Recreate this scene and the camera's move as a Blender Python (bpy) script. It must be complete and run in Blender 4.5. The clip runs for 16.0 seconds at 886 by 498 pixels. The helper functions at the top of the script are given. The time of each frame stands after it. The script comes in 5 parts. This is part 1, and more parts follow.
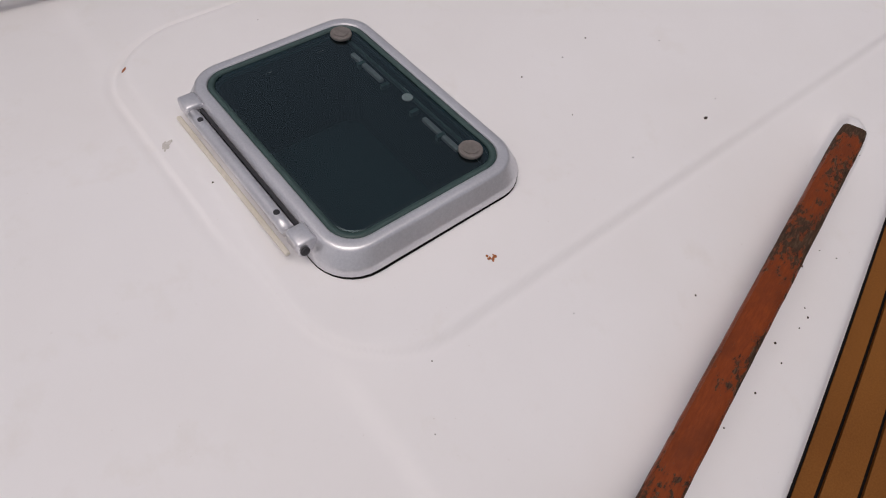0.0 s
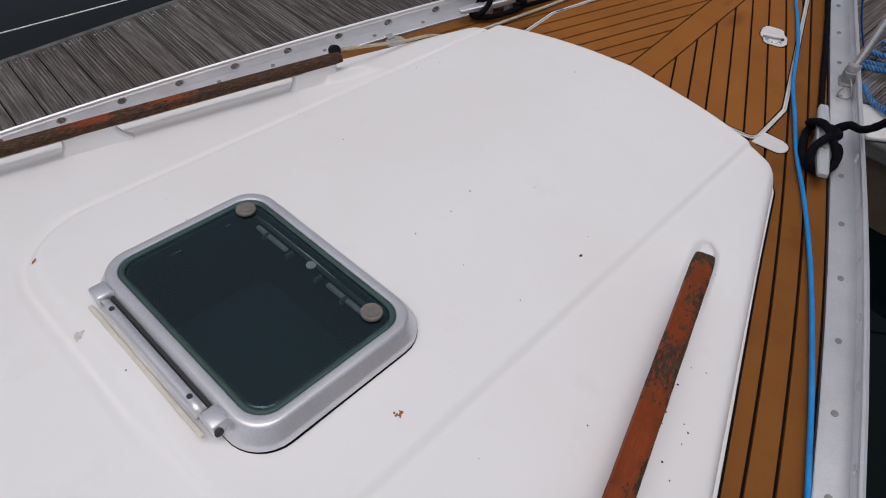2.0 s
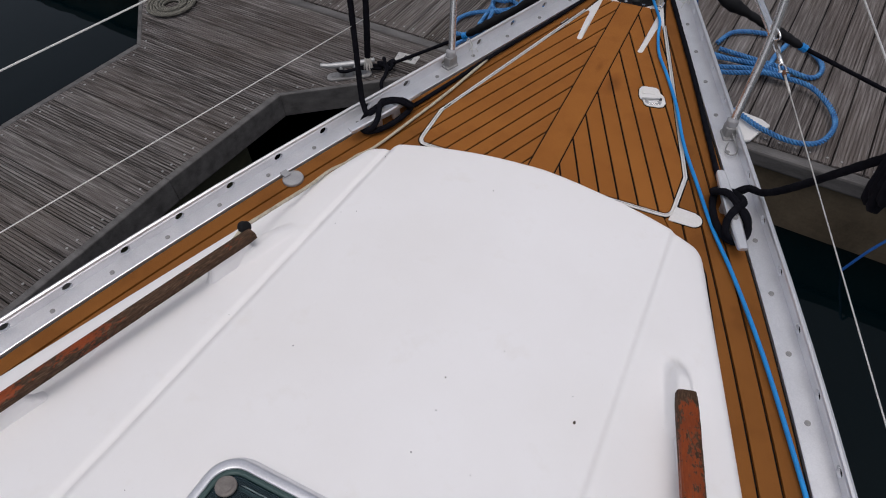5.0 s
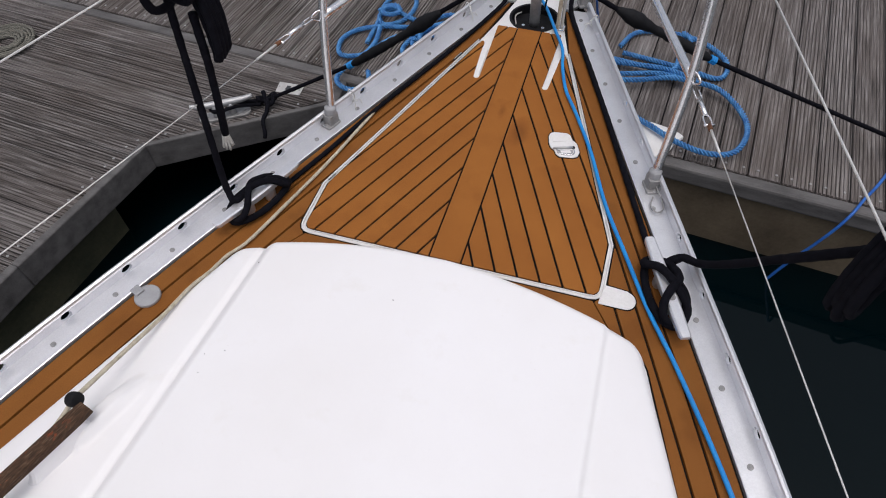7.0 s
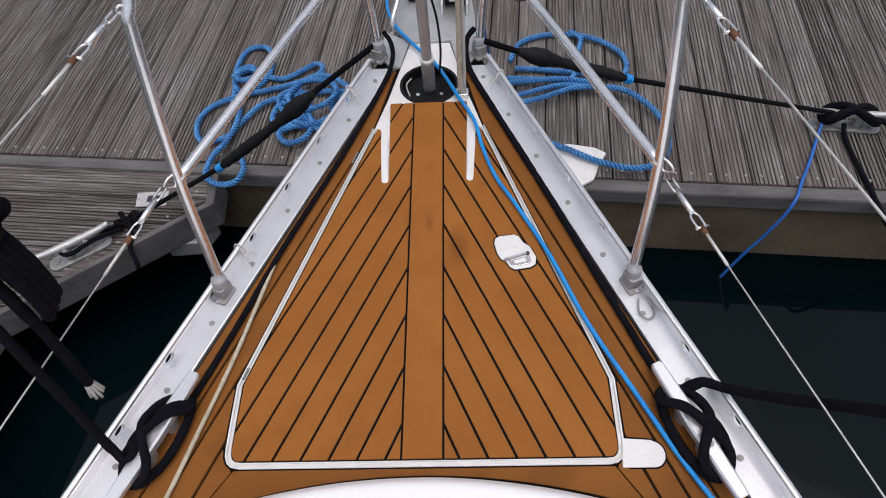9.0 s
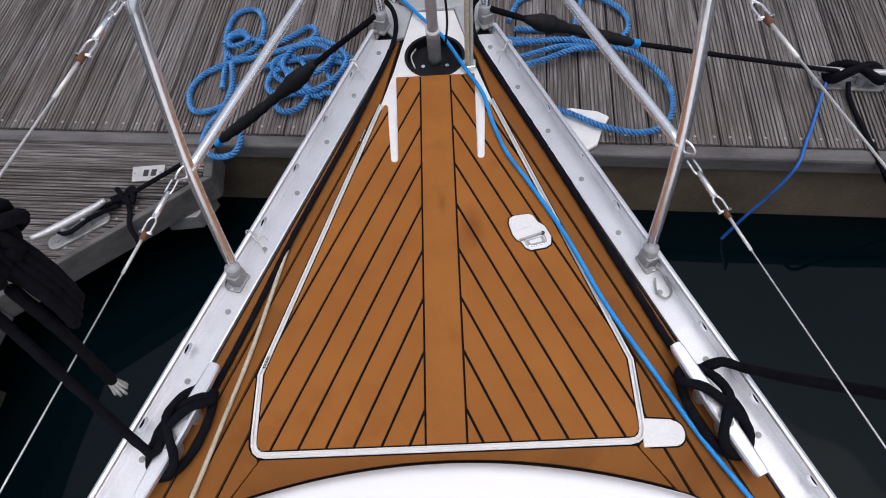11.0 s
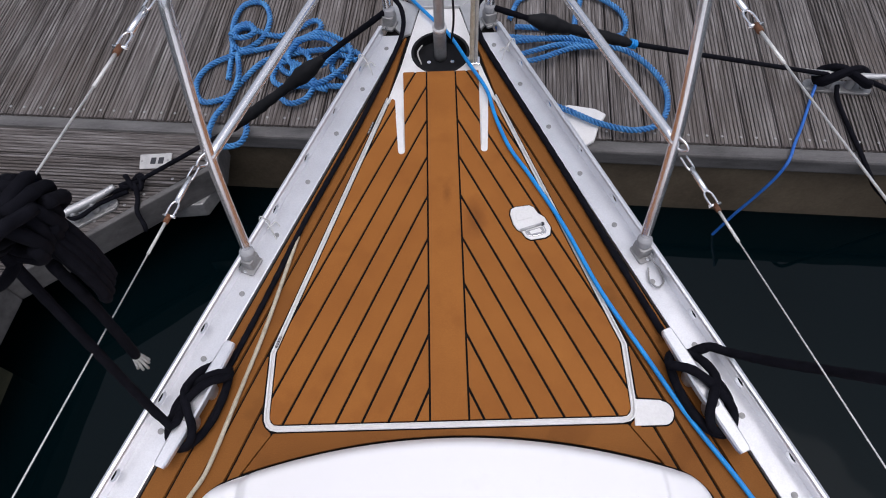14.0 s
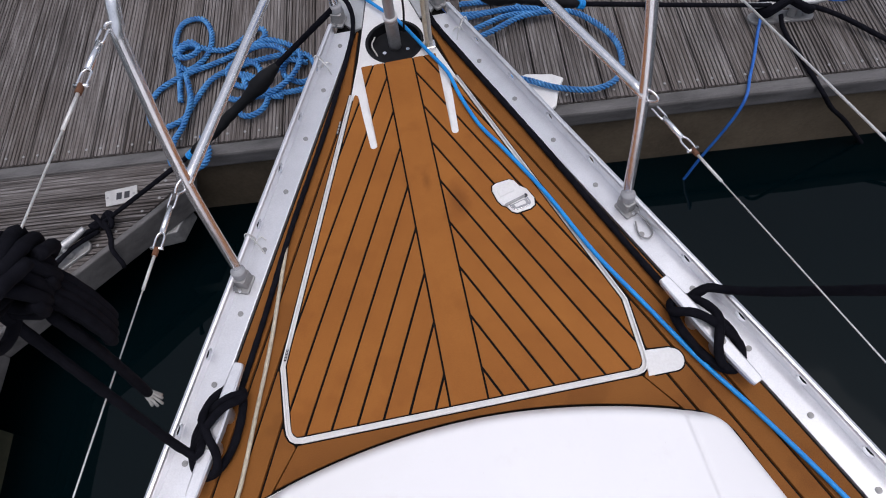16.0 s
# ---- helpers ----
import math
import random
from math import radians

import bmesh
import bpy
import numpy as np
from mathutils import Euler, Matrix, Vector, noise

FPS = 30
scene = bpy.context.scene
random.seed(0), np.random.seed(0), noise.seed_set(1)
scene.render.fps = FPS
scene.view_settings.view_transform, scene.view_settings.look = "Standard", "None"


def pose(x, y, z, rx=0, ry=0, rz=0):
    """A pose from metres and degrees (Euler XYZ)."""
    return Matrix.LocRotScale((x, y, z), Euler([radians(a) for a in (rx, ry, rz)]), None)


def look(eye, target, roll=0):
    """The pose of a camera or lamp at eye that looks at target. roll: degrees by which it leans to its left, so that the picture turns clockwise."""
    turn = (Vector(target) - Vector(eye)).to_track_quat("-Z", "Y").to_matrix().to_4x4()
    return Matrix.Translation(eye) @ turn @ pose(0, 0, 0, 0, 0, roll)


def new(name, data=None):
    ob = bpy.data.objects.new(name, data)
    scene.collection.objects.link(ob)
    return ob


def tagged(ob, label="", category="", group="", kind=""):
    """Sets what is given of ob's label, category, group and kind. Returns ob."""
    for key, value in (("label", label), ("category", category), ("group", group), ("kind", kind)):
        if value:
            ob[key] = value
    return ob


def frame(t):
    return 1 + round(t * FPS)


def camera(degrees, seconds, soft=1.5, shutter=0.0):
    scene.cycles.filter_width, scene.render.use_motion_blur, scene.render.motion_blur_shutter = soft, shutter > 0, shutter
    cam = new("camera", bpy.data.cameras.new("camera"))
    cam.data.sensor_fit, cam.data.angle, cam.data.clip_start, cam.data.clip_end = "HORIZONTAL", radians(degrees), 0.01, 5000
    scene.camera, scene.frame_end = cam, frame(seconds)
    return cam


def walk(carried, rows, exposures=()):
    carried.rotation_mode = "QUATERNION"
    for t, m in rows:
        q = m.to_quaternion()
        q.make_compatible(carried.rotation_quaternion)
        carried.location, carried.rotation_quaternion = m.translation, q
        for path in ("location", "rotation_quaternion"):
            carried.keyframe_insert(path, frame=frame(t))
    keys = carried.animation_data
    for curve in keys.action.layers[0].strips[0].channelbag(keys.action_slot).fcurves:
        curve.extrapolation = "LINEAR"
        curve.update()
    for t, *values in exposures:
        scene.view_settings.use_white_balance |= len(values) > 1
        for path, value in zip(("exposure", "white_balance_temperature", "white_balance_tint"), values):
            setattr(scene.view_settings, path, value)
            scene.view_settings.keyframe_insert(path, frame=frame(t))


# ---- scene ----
cam = camera(69.3, 16.0, soft=1.05)
PATH = [
    (0, (0.661, -1.465, 0.936), (-0.231, -0.872, -0.753), -5.9),
    (0.5, (0.643, -1.437, 0.947), (-0.23, -0.705, -0.697), -2.9),
    (1, (0.662, -1.422, 0.996), (-0.242, -0.618, -0.597), -3.6),
    (1.5, (0.687, -1.416, 1.027), (-0.208, -0.571, -0.55), -3.9),
    (2, (0.679, -1.412, 1.053), (-0.246, -0.496, -0.466), -2.6),
    (2.5, (0.66, -1.417, 1.051), (-0.276, -0.486, -0.451), -3.4),
    (3, (0.628, -1.417, 1.021), (-0.272, -0.487, -0.503), -2.5),
    (3.5, (0.515, -1.353, 1.018), (-0.35, -0.391, -0.507), -1.8),
    (4, (0.396, -1.303, 1.119), (-0.34, -0.36, -0.483), -6.7),
    (4.5, (0.376, -1.262, 1.213), (-0.234, -0.221, -0.381), -3.1),
    (5, (0.373, -1.241, 1.263), (-0.238, -0.133, -0.286), -3.8),
    (5.2, (0.386, -1.233, 1.278), (-0.175, -0.099, -0.271), -2.8),
    (7.3, (0.209, -0.704, 1.215), (-0.089, 0.458, -0.385), -1.5),
    (7.5, (0.133, -0.604, 1.209), (-0.097, 0.576, -0.389), -1.5),
    (8, (0.114, -0.496, 1.223), (-0.035, 0.715, -0.362), -3.3),
    (8.5, (0.073, -0.43, 1.227), (-0.002, 0.798, -0.351), -3.0),
    (9, (0.097, -0.346, 1.201), (0.017, 0.786, -0.445), -4.9),
    (9.2, (0.035, -0.311, 1.204), (0.001, 0.798, -0.459), -1.9),
    (11.3, (0.042, -0.282, 1.241), (-0.013, 0.719, -0.49), -5.6),
    (11.5, (0.044, -0.287, 1.25), (-0.017, 0.755, -0.456), -5.4),
    (12, (0.035, -0.309, 1.27), (0.072, 0.708, -0.452), -0.1),
    (12.5, (0.025, -0.318, 1.277), (0.045, 0.708, -0.44), -0.9),
    (13, (0.029, -0.328, 1.278), (0.021, 0.667, -0.457), -2.6),
    (13.5, (0.025, -0.329, 1.282), (-0.011, 0.648, -0.462), -2.8),
    (14, (0.013, -0.329, 1.285), (-0.012, 0.66, -0.454), -3.0),
    (14.5, (-0.006, -0.324, 1.287), (0.001, 0.665, -0.451), -3.9),
    (15, (-0.016, -0.323, 1.291), (0.037, 0.661, -0.449), -6.0),
    (15.5, (-0.02, -0.321, 1.292), (0.04, 0.646, -0.458), -7.5),
    (16, (-0.026, -0.326, 1.291), (0.026, 0.616, -0.473), -8.4),
]
EXPOSURES = [(0, -0.84, 6700, 16), (2, -0.71, 6350, 12), (4, -0.61, 6300, 12), (5.2, -0.56, 6300, 12), (7.4, -0.16, 6300, 12), (8.5, -0.08, 6300, 12), (12, -0.05, 6050, 13), (16, -0.17, 6050, 14)]
walk(cam, [(t, look(eye, target, roll)) for t, eye, target, roll in PATH], EXPOSURES)


# ---------------------------------------------------------------- world and light
world = bpy.data.worlds.new("world")
scene.world = world
world.use_nodes = True
wn = world.node_tree
sky = wn.nodes.new("ShaderNodeTexSky")
sky.sky_type = "NISHITA"
sky.sun_disc = False
sky.sun_elevation, sky.sun_rotation = radians(80), radians(150)
sky.air_density, sky.dust_density, sky.ozone_density = 1.0, 6.0, 1.0
wn.nodes["Background"].inputs["Strength"].default_value = 0.155
cloud = wn.nodes.new("ShaderNodeHueSaturation")
cloud.inputs["Saturation"].default_value = 0.45
wn.links.new(sky.outputs[0], cloud.inputs["Color"])
wn.links.new(cloud.outputs[0], wn.nodes["Background"].inputs["Color"])
lamp = bpy.data.lights.new("sun", "SUN")
lamp.energy, lamp.angle, lamp.color = 0.5, radians(60), (1.0, 0.95, 0.89)
sun = new("sun", lamp)
sun.matrix_world = look((1.4, -2.3, 15), (0, 0, 0))


# ---------------------------------------------------------------- materials
def mat(name):
    m = bpy.data.materials.new(name)
    m.use_nodes = True
    return m, m.node_tree.nodes, m.node_tree.links, m.node_tree.nodes["Principled BSDF"]


def coords(n, l, scale=(1, 1, 1), rot=(0, 0, 0), local=True):
    tc = n.new("ShaderNodeTexCoord")
    mp = n.new("ShaderNodeMapping")
    mp.inputs["Scale"].default_value = scale
    mp.inputs["Rotation"].default_value = rot
    l.new(tc.outputs["Object"], mp.inputs[0])
    return mp.outputs[0]


def noise_tex(n, l, vec, scale, detail=4, rough=0.55):
    t = n.new("ShaderNodeTexNoise")
    t.inputs["Scale"].default_value = scale
    t.inputs["Detail"].default_value = detail
    t.inputs["Roughness"].default_value = rough
    l.new(vec, t.inputs["Vector"])
    return t.outputs["Fac"]


def ramp(n, l, fac, stops):
    r = n.new("ShaderNodeValToRGB")
    e = r.color_ramp.elements
    while len(e) < len(stops):
        e.new(0.5)
    for el, (p, c) in zip(e, stops):
        el.position, el.color = p, (*c, 1)
    l.new(fac, r.inputs[0])
    return r.outputs[0]


def mix(n, l, fac, a, b, mode="MIX"):
    m = n.new("ShaderNodeMix")
    m.data_type, m.blend_type = "RGBA", mode
    for sock, v in ((m.inputs[0], fac), (m.inputs[6], a), (m.inputs[7], b)):
        if isinstance(v, (int, float)):
            sock.default_value = v
        elif isinstance(v, tuple):
            sock.default_value = (*v, 1)
        else:
            l.new(v, sock)
    return m.outputs[2]


def bump(n, l, bsdf, height, strength=0.3, dist=0.002):
    b = n.new("ShaderNodeBump")
    b.inputs["Strength"].default_value = strength
    b.inputs["Distance"].default_value = dist
    l.new(height, b.inputs["Height"])
    l.new(b.outputs[0], bsdf.inputs["Normal"])


def plain(name, c1, c2, scale, rough, metal=0.0, fine=None, bump_s=0.2, bump_d=0.001, stretch=(1, 1, 1), spec=0.5):
    m, n, l, b = mat(name)
    v = coords(n, l, stretch)
    big = noise_tex(n, l, v, scale, 5)
    col = ramp(n, l, big, [(0.3, c1), (0.7, c2)])
    small = noise_tex(n, l, v, fine or scale * 12, 3, 0.7)
    col = mix(n, l, 0.25, col, ramp(n, l, small, [(0.3, tuple(x * 0.7 for x in c1)), (0.7, c2)]))
    l.new(col, b.inputs["Base Color"])
    b.inputs["Roughness"].default_value = rough
    b.inputs["Metallic"].default_value = metal
    b.inputs["Specular IOR Level"].default_value = spec
    bump(n, l, b, small, bump_s, bump_d)
    return m


def gelcoat():
    m, n, l, b = mat("gelcoat")
    v = coords(n, l)
    big = noise_tex(n, l, v, 2.2, 5)
    col = ramp(n, l, big, [(0.3, (0.815, 0.795, 0.785)), (0.65, (0.855, 0.842, 0.847))])
    stain = noise_tex(n, l, v, 9, 6, 0.65)
    col = mix(n, l, ramp(n, l, stain, [(0.58, (0, 0, 0)), (0.82, (0.26, 0.26, 0.26))]), col, (0.66, 0.60, 0.50))
    dirt = noise_tex(n, l, v, 260, 2, 0.5)
    col = mix(n, l, ramp(n, l, dirt, [(0.74, (0, 0, 0)), (0.80, (0.3, 0.3, 0.3))]), col, (0.45, 0.40, 0.34))
    l.new(col, b.inputs["Base Color"])
    b.inputs["Roughness"].default_value = 0.5
    b.inputs["Specular IOR Level"].default_value = 0.35
    bump(n, l, b, noise_tex(n, l, v, 60, 4, 0.6), 0.06, 0.001)
    return m


def teak(name, tint=1.0):
    m, n, l, b = mat(name)
    v = coords(n, l, (1, 1, 1))
    info = n.new("ShaderNodeObjectInfo")
    big = noise_tex(n, l, v, 5, 5, 0.6)
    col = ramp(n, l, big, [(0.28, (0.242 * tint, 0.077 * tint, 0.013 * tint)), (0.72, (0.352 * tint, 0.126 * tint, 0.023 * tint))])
    col = mix(n, l, 0.16, col, ramp(n, l, info.outputs["Random"], [(0, (0.20, 0.078, 0.016)), (1, (0.34, 0.145, 0.032))]))
    grain = noise_tex(n, l, v, 420, 2, 0.6)
    col = mix(n, l, 0.25, col, ramp(n, l, grain, [(0.3, (0.16, 0.062, 0.013)), (0.7, (0.35, 0.15, 0.034))]))
    wear = noise_tex(n, l, v, 14, 4, 0.7)
    col = mix(n, l, ramp(n, l, wear, [(0.66, (0, 0, 0)), (0.8, (0.5, 0.5, 0.5))]), col, (0.17, 0.07, 0.017))
    damp = noise_tex(n, l, v, 6.5, 3, 0.55)
    col = mix(n, l, ramp(n, l, damp, [(0.555, (0, 0, 0)), (0.62, (0.26, 0.26, 0.26))]), col, (0.19 * tint, 0.062 * tint, 0.012 * tint))
    # two damp marks beside the centre plank
    for (sx, sy), size in (((0.008, 0.555), 0.040), ((0.072, 0.485), 0.062)):
        shift = n.new("ShaderNodeVectorMath")
        shift.operation = "SUBTRACT"
        shift.inputs[1].default_value = (sx, sy, 0.0)
        l.new(v, shift.inputs[0])
        flat = n.new("ShaderNodeMapping")
        flat.inputs["Rotation"].default_value = (0, 0, radians(-24 if sx > 0.04 else 0))
        flat.inputs["Scale"].default_value = (2.2, 1.0, 1.0)
        l.new(shift.outputs[0], flat.inputs[0])
        away = n.new("ShaderNodeVectorMath")
        away.operation = "LENGTH"
        l.new(flat.outputs[0], away.inputs[0])
        rough_edge = n.new("ShaderNodeMath")
        rough_edge.operation = "MULTIPLY_ADD"
        l.new(wear, rough_edge.inputs[0])
        rough_edge.inputs[1].default_value = 0.05
        l.new(away.outputs["Value"], rough_edge.inputs[2])
        spot = ramp(n, l, rough_edge.outputs[0], [(size * 0.7, (0.55, 0.55, 0.55)), (size * 1.5, (0, 0, 0))])
        col = mix(n, l, spot, col, (0.13 * tint, 0.038 * tint, 0.008 * tint))
    l.new(col, b.inputs["Base Color"])
    b.inputs["Roughness"].default_value = 0.7
    b.inputs["Specular IOR Level"].default_value = 0.15
    bump(n, l, b, grain, 0.2, 0.0005)
    return m


def dock_wood(name, turn, k, mixed):
    m, n, l, b = mat(name)
    v = coords(n, l, (1, 1, 1), (0, 0, turn))
    sq = n.new("ShaderNodeMapping")
    sq.inputs["Scale"].default_value = (22, 0.8, 22)
    l.new(v, sq.inputs[0])
    info = n.new("ShaderNodeObjectInfo")
    streak = noise_tex(n, l, sq.outputs[0], 4, 6, 0.7)
    col = ramp(n, l, streak, [(0.34, (0.035 * k, 0.030 * k, 0.028 * k)), (0.5, (0.140 * k, 0.126 * k, 0.120 * k)), (0.68, (0.36 * k, 0.338 * k, 0.330 * k))])
    col = mix(n, l, mixed, col, ramp(n, l, info.outputs["Random"], [(0, (0.055 * k, 0.046 * k, 0.042 * k)), (0.5, (0.15 * k, 0.133 * k, 0.125 * k)), (1, (0.30 * k, 0.282 * k, 0.275 * k))]))
    patch = noise_tex(n, l, v, 1.7, 4)
    col = mix(n, l, ramp(n, l, patch, [(0.4, (0, 0, 0)), (0.75, (0.5, 0.5, 0.5))]), col, (0.125 * k, 0.10 * k, 0.085 * k))
    l.new(col, b.inputs["Base Color"])
    b.inputs["Specular IOR Level"].default_value = 0.15
    b.inputs["Roughness"].default_value = 0.85
    bump(n, l, b, streak, 0.4, 0.002)
    return m


def rail_wood(name, half, level):
    """Varnish that has flaked off in patches, first along the edges and at the end."""
    m, n, l, b = mat(name)
    v = coords(n, l, (1, 1, 1))

    def calc(kind, p, q, r=None, clamp=False):
        node = n.new("ShaderNodeMath")
        node.operation, node.use_clamp = kind, clamp
        for sock, val in zip(node.inputs, (p, q, r)):
            if isinstance(val, (int, float)):
                sock.default_value = val
            elif val is not None:
                l.new(val, sock)
        return node.outputs[0]

    def stretched(k):
        sq = n.new("ShaderNodeMapping")
        sq.inputs["Scale"].default_value = (k, 1, k)
        l.new(v, sq.inputs[0])
        return sq.outputs[0]

    axes = n.new("ShaderNodeSeparateXYZ")
    l.new(v, axes.inputs[0])
    along = stretched(2.2)
    patch = noise_tex(n, l, along, 6.5, 3, 0.5)
    flake = noise_tex(n, l, along, 70, 6, 0.72)
    grain = noise_tex(n, l, stretched(7), 60, 4, 0.7)
    edge = calc("MULTIPLY_ADD", calc("ABSOLUTE", axes.outputs[0], 0), 0.22 / half, -0.14, True)
    end = calc("MULTIPLY_ADD", axes.outputs[1], -5.0, 0.22, True)
    worn = calc("ADD", calc("MULTIPLY_ADD", flake, 1.0, -0.5), patch)
    fore = calc("MULTIPLY_ADD", axes.outputs[1], -0.42, 0.17, True)
    worn = calc("ADD", calc("ADD", calc("ADD", worn, edge), end), fore)
    bare = ramp(n, l, grain, [(0.3, (0.020, 0.013, 0.009)), (0.55, (0.078, 0.043, 0.025)), (0.8, (0.20, 0.145, 0.100))])
    varnish = ramp(n, l, grain, [(0.25, (0.165, 0.030, 0.006)), (0.8, (0.285, 0.058, 0.011))])
    dull = noise_tex(n, l, along, 14, 4, 0.6)
    varnish = mix(n, l, ramp(n, l, dull, [(0.45, (0, 0, 0)), (0.7, (0.6, 0.6, 0.6))]), varnish, (0.115, 0.026, 0.008))
    mask = ramp(n, l, worn, [(level, (0, 0, 0)), (level + 0.05, (1, 1, 1))])
    l.new(mix(n, l, mask, varnish, bare), b.inputs["Base Color"])
    l.new(ramp(n, l, worn, [(level, (0.42, 0.42, 0.42)), (level + 0.05, (0.88, 0.88, 0.88))]), b.inputs["Roughness"])
    b.inputs["Specular IOR Level"].default_value = 0.22
    height = calc("MULTIPLY_ADD", mask, -0.8, grain)
    bump(n, l, b, height, 0.55, 0.0015)
    return m


def water_mat():
    m, n, l, b = mat("harbour water")
    v = coords(n, l)
    b.inputs["Base Color"].default_value = (0.006, 0.012, 0.012, 1)
    col = ramp(n, l, noise_tex(n, l, v, 0.6, 3), [(0.3, (0.0004, 0.0027, 0.0036)), (0.7, (0.0008, 0.0042, 0.0054))])
    l.new(col, b.inputs["Base Color"])
    b.inputs["Roughness"].default_value = 0.04
    b.inputs["IOR"].default_value = 1.23
    bump(n, l, b, noise_tex(n, l, v, 1.6, 2), 0.12, 0.05)
    return m


def tinted():
    m, n, l, b = mat("smoked acrylic")
    n.remove(b)
    tr = n.new("ShaderNodeBsdfTransparent")
    tr.inputs[0].default_value = (0.46, 0.56, 0.58, 1)
    gl = n.new("ShaderNodeBsdfGlossy")
    gl.inputs["Roughness"].default_value = 0.03
    gl.inputs["Color"].default_value = (0.70, 0.93, 1.0, 1)
    fr = n.new("ShaderNodeFresnel")
    fr.inputs[0].default_value = 1.68
    mx = n.new("ShaderNodeMixShader")
    l.new(fr.outputs[0], mx.inputs[0])
    l.new(tr.outputs[0], mx.inputs[1])
    l.new(gl.outputs[0], mx.inputs[2])
    l.new(mx.outputs[0], n["Material Output"].inputs[0])
    return m


GEL = gelcoat()
TEAK = teak("synthetic teak")
# same teak for side decks and margin, with shade darkening put into its colour
TEAK_SIDE = teak("shaded synthetic teak", 0.60)
CAULK = plain("black caulk", (0.004, 0.004, 0.004), (0.009, 0.008, 0.008), 30, 0.8, spec=0.08)
WHITE = plain("white plastic", (0.70, 0.68, 0.66), (0.80, 0.79, 0.78), 18, 0.42)
ALU = plain("anodised aluminium", (0.72, 0.72, 0.74), (0.84, 0.84, 0.86), 12, 0.36, 0.72, 300, 0.15)
ALU_DULL = plain("dull aluminium", (0.42, 0.42, 0.42), (0.56, 0.56, 0.56), 16, 0.5, 0.6, 200, 0.25)
ALU_EDGE = plain("hatch aluminium", (0.66, 0.66, 0.69), (0.80, 0.80, 0.83), 9, 0.34, 0.7, 260, 0.12)
STEEL = plain("stainless steel", (0.82, 0.82, 0.83), (0.91, 0.91, 0.92), 8, 0.22, 0.90, 90, 0.05)
CAST = plain("cast steel", (0.27, 0.265, 0.26), (0.40, 0.395, 0.39), 40, 0.55, 0.5, 200, 0.35)
WIRE = plain("wire rope", (0.58, 0.57, 0.55), (0.78, 0.77, 0.74), 60, 0.4, 0.35, 500, 0.5)
RUST = plain("rusty steel", (0.060, 0.026, 0.014), (0.20, 0.085, 0.040), 30, 0.8, 0.2, 200, 0.5)
BLACK_ROPE = plain("black braid", (0.003, 0.003, 0.005), (0.009, 0.009, 0.013), 60, 0.9, 0, 700, 0.6, spec=0.08)
BLUE_ROPE = plain("blue rope", (0.012, 0.100, 0.33), (0.085, 0.30, 0.60), 26, 0.5, 0, 420, 0.5)
BLUE_LINE = plain("bright blue cord", (0.005, 0.20, 0.58), (0.012, 0.30, 0.74), 18, 0.45, 0, 500, 0.3)
NAVY_LINE = plain("dark blue cord", (0.010, 0.09, 0.38), (0.03, 0.15, 0.52), 18, 0.5, 0, 500, 0.3)
BEIGE_ROPE = plain("beige braid", (0.36, 0.31, 0.22), (0.60, 0.54, 0.42), 70, 0.85, 0, 500, 0.6)
PLATE = plain("grimy white plastic", (0.36, 0.35, 0.34), (0.52, 0.51, 0.50), 30, 0.6)
GREY_ROPE = plain("grey green rope", (0.10, 0.098, 0.082), (0.20, 0.19, 0.16), 50, 0.9, 0, 500, 0.5)
WHITE_ROPE = plain("grey white rope", (0.40, 0.39, 0.36), (0.62, 0.60, 0.56), 50, 0.85, 0, 500, 0.5)
RUBBER = plain("black rubber", (0.005, 0.005, 0.006), (0.012, 0.012, 0.014), 40, 0.65, spec=0.2)
KNOB = plain("aged grey plastic", (0.13, 0.115, 0.105), (0.24, 0.215, 0.20), 60, 0.6, 0, 300, 0.4)
SEAL = plain("green seal", (0.028, 0.060, 0.058), (0.05, 0.095, 0.09), 40, 0.5)
# near-black teal: the cabin's darkness below the pane, put into the colour
DARK = plain("unlit cabin dark", (0.008, 0.026, 0.030), (0.011, 0.032, 0.036), 3, 0.9, bump_s=0.0, spec=0.05)
GREY_PL = plain("grey plastic", (0.28, 0.28, 0.29), (0.38, 0.38, 0.39), 20, 0.6)
DOCK_A = dock_wood("grooved decking along", radians(5.5), 0.94, 0.30)
DOCK_B = dock_wood("grooved decking across", radians(95.5), 0.80, 0.18)
RIM = plain("weathered timber rim", (0.055, 0.052, 0.051), (0.15, 0.143, 0.141), 5, 0.85, 0, 70, 0.5, 0.002, (1, 4, 4))
FLOAT = plain("stained concrete float", (0.060, 0.044, 0.026), (0.145, 0.112, 0.072), 4, 0.9, 0, 60, 0.5, 0.004)
WEED = plain("weedy concrete", (0.035, 0.04, 0.022), (0.10, 0.095, 0.055), 5, 0.9, 0, 50, 0.6, 0.006)
WATER = water_mat()
ACRYLIC = tinted()
FLUKE = plain("worn brown paint", (0.12, 0.080, 0.060), (0.26, 0.19, 0.15), 12, 0.75, 0, 120, 0.4)
# for print and dark fittings, also the shade in the hatch hinge's gap and holes
INK = plain("black paint and gap shade", (0.02, 0.02, 0.025), (0.03, 0.03, 0.035), 30, 0.6)
FLECK = plain("dark crumbs", (0.03, 0.022, 0.016), (0.07, 0.05, 0.035), 90, 0.9)
RUSTSPOT = plain("rust stain", (0.24, 0.065, 0.015), (0.46, 0.16, 0.05), 300, 0.85)
FILLER = plain("scuffed filler", (0.50, 0.47, 0.43), (0.72, 0.69, 0.66), 160, 0.8)
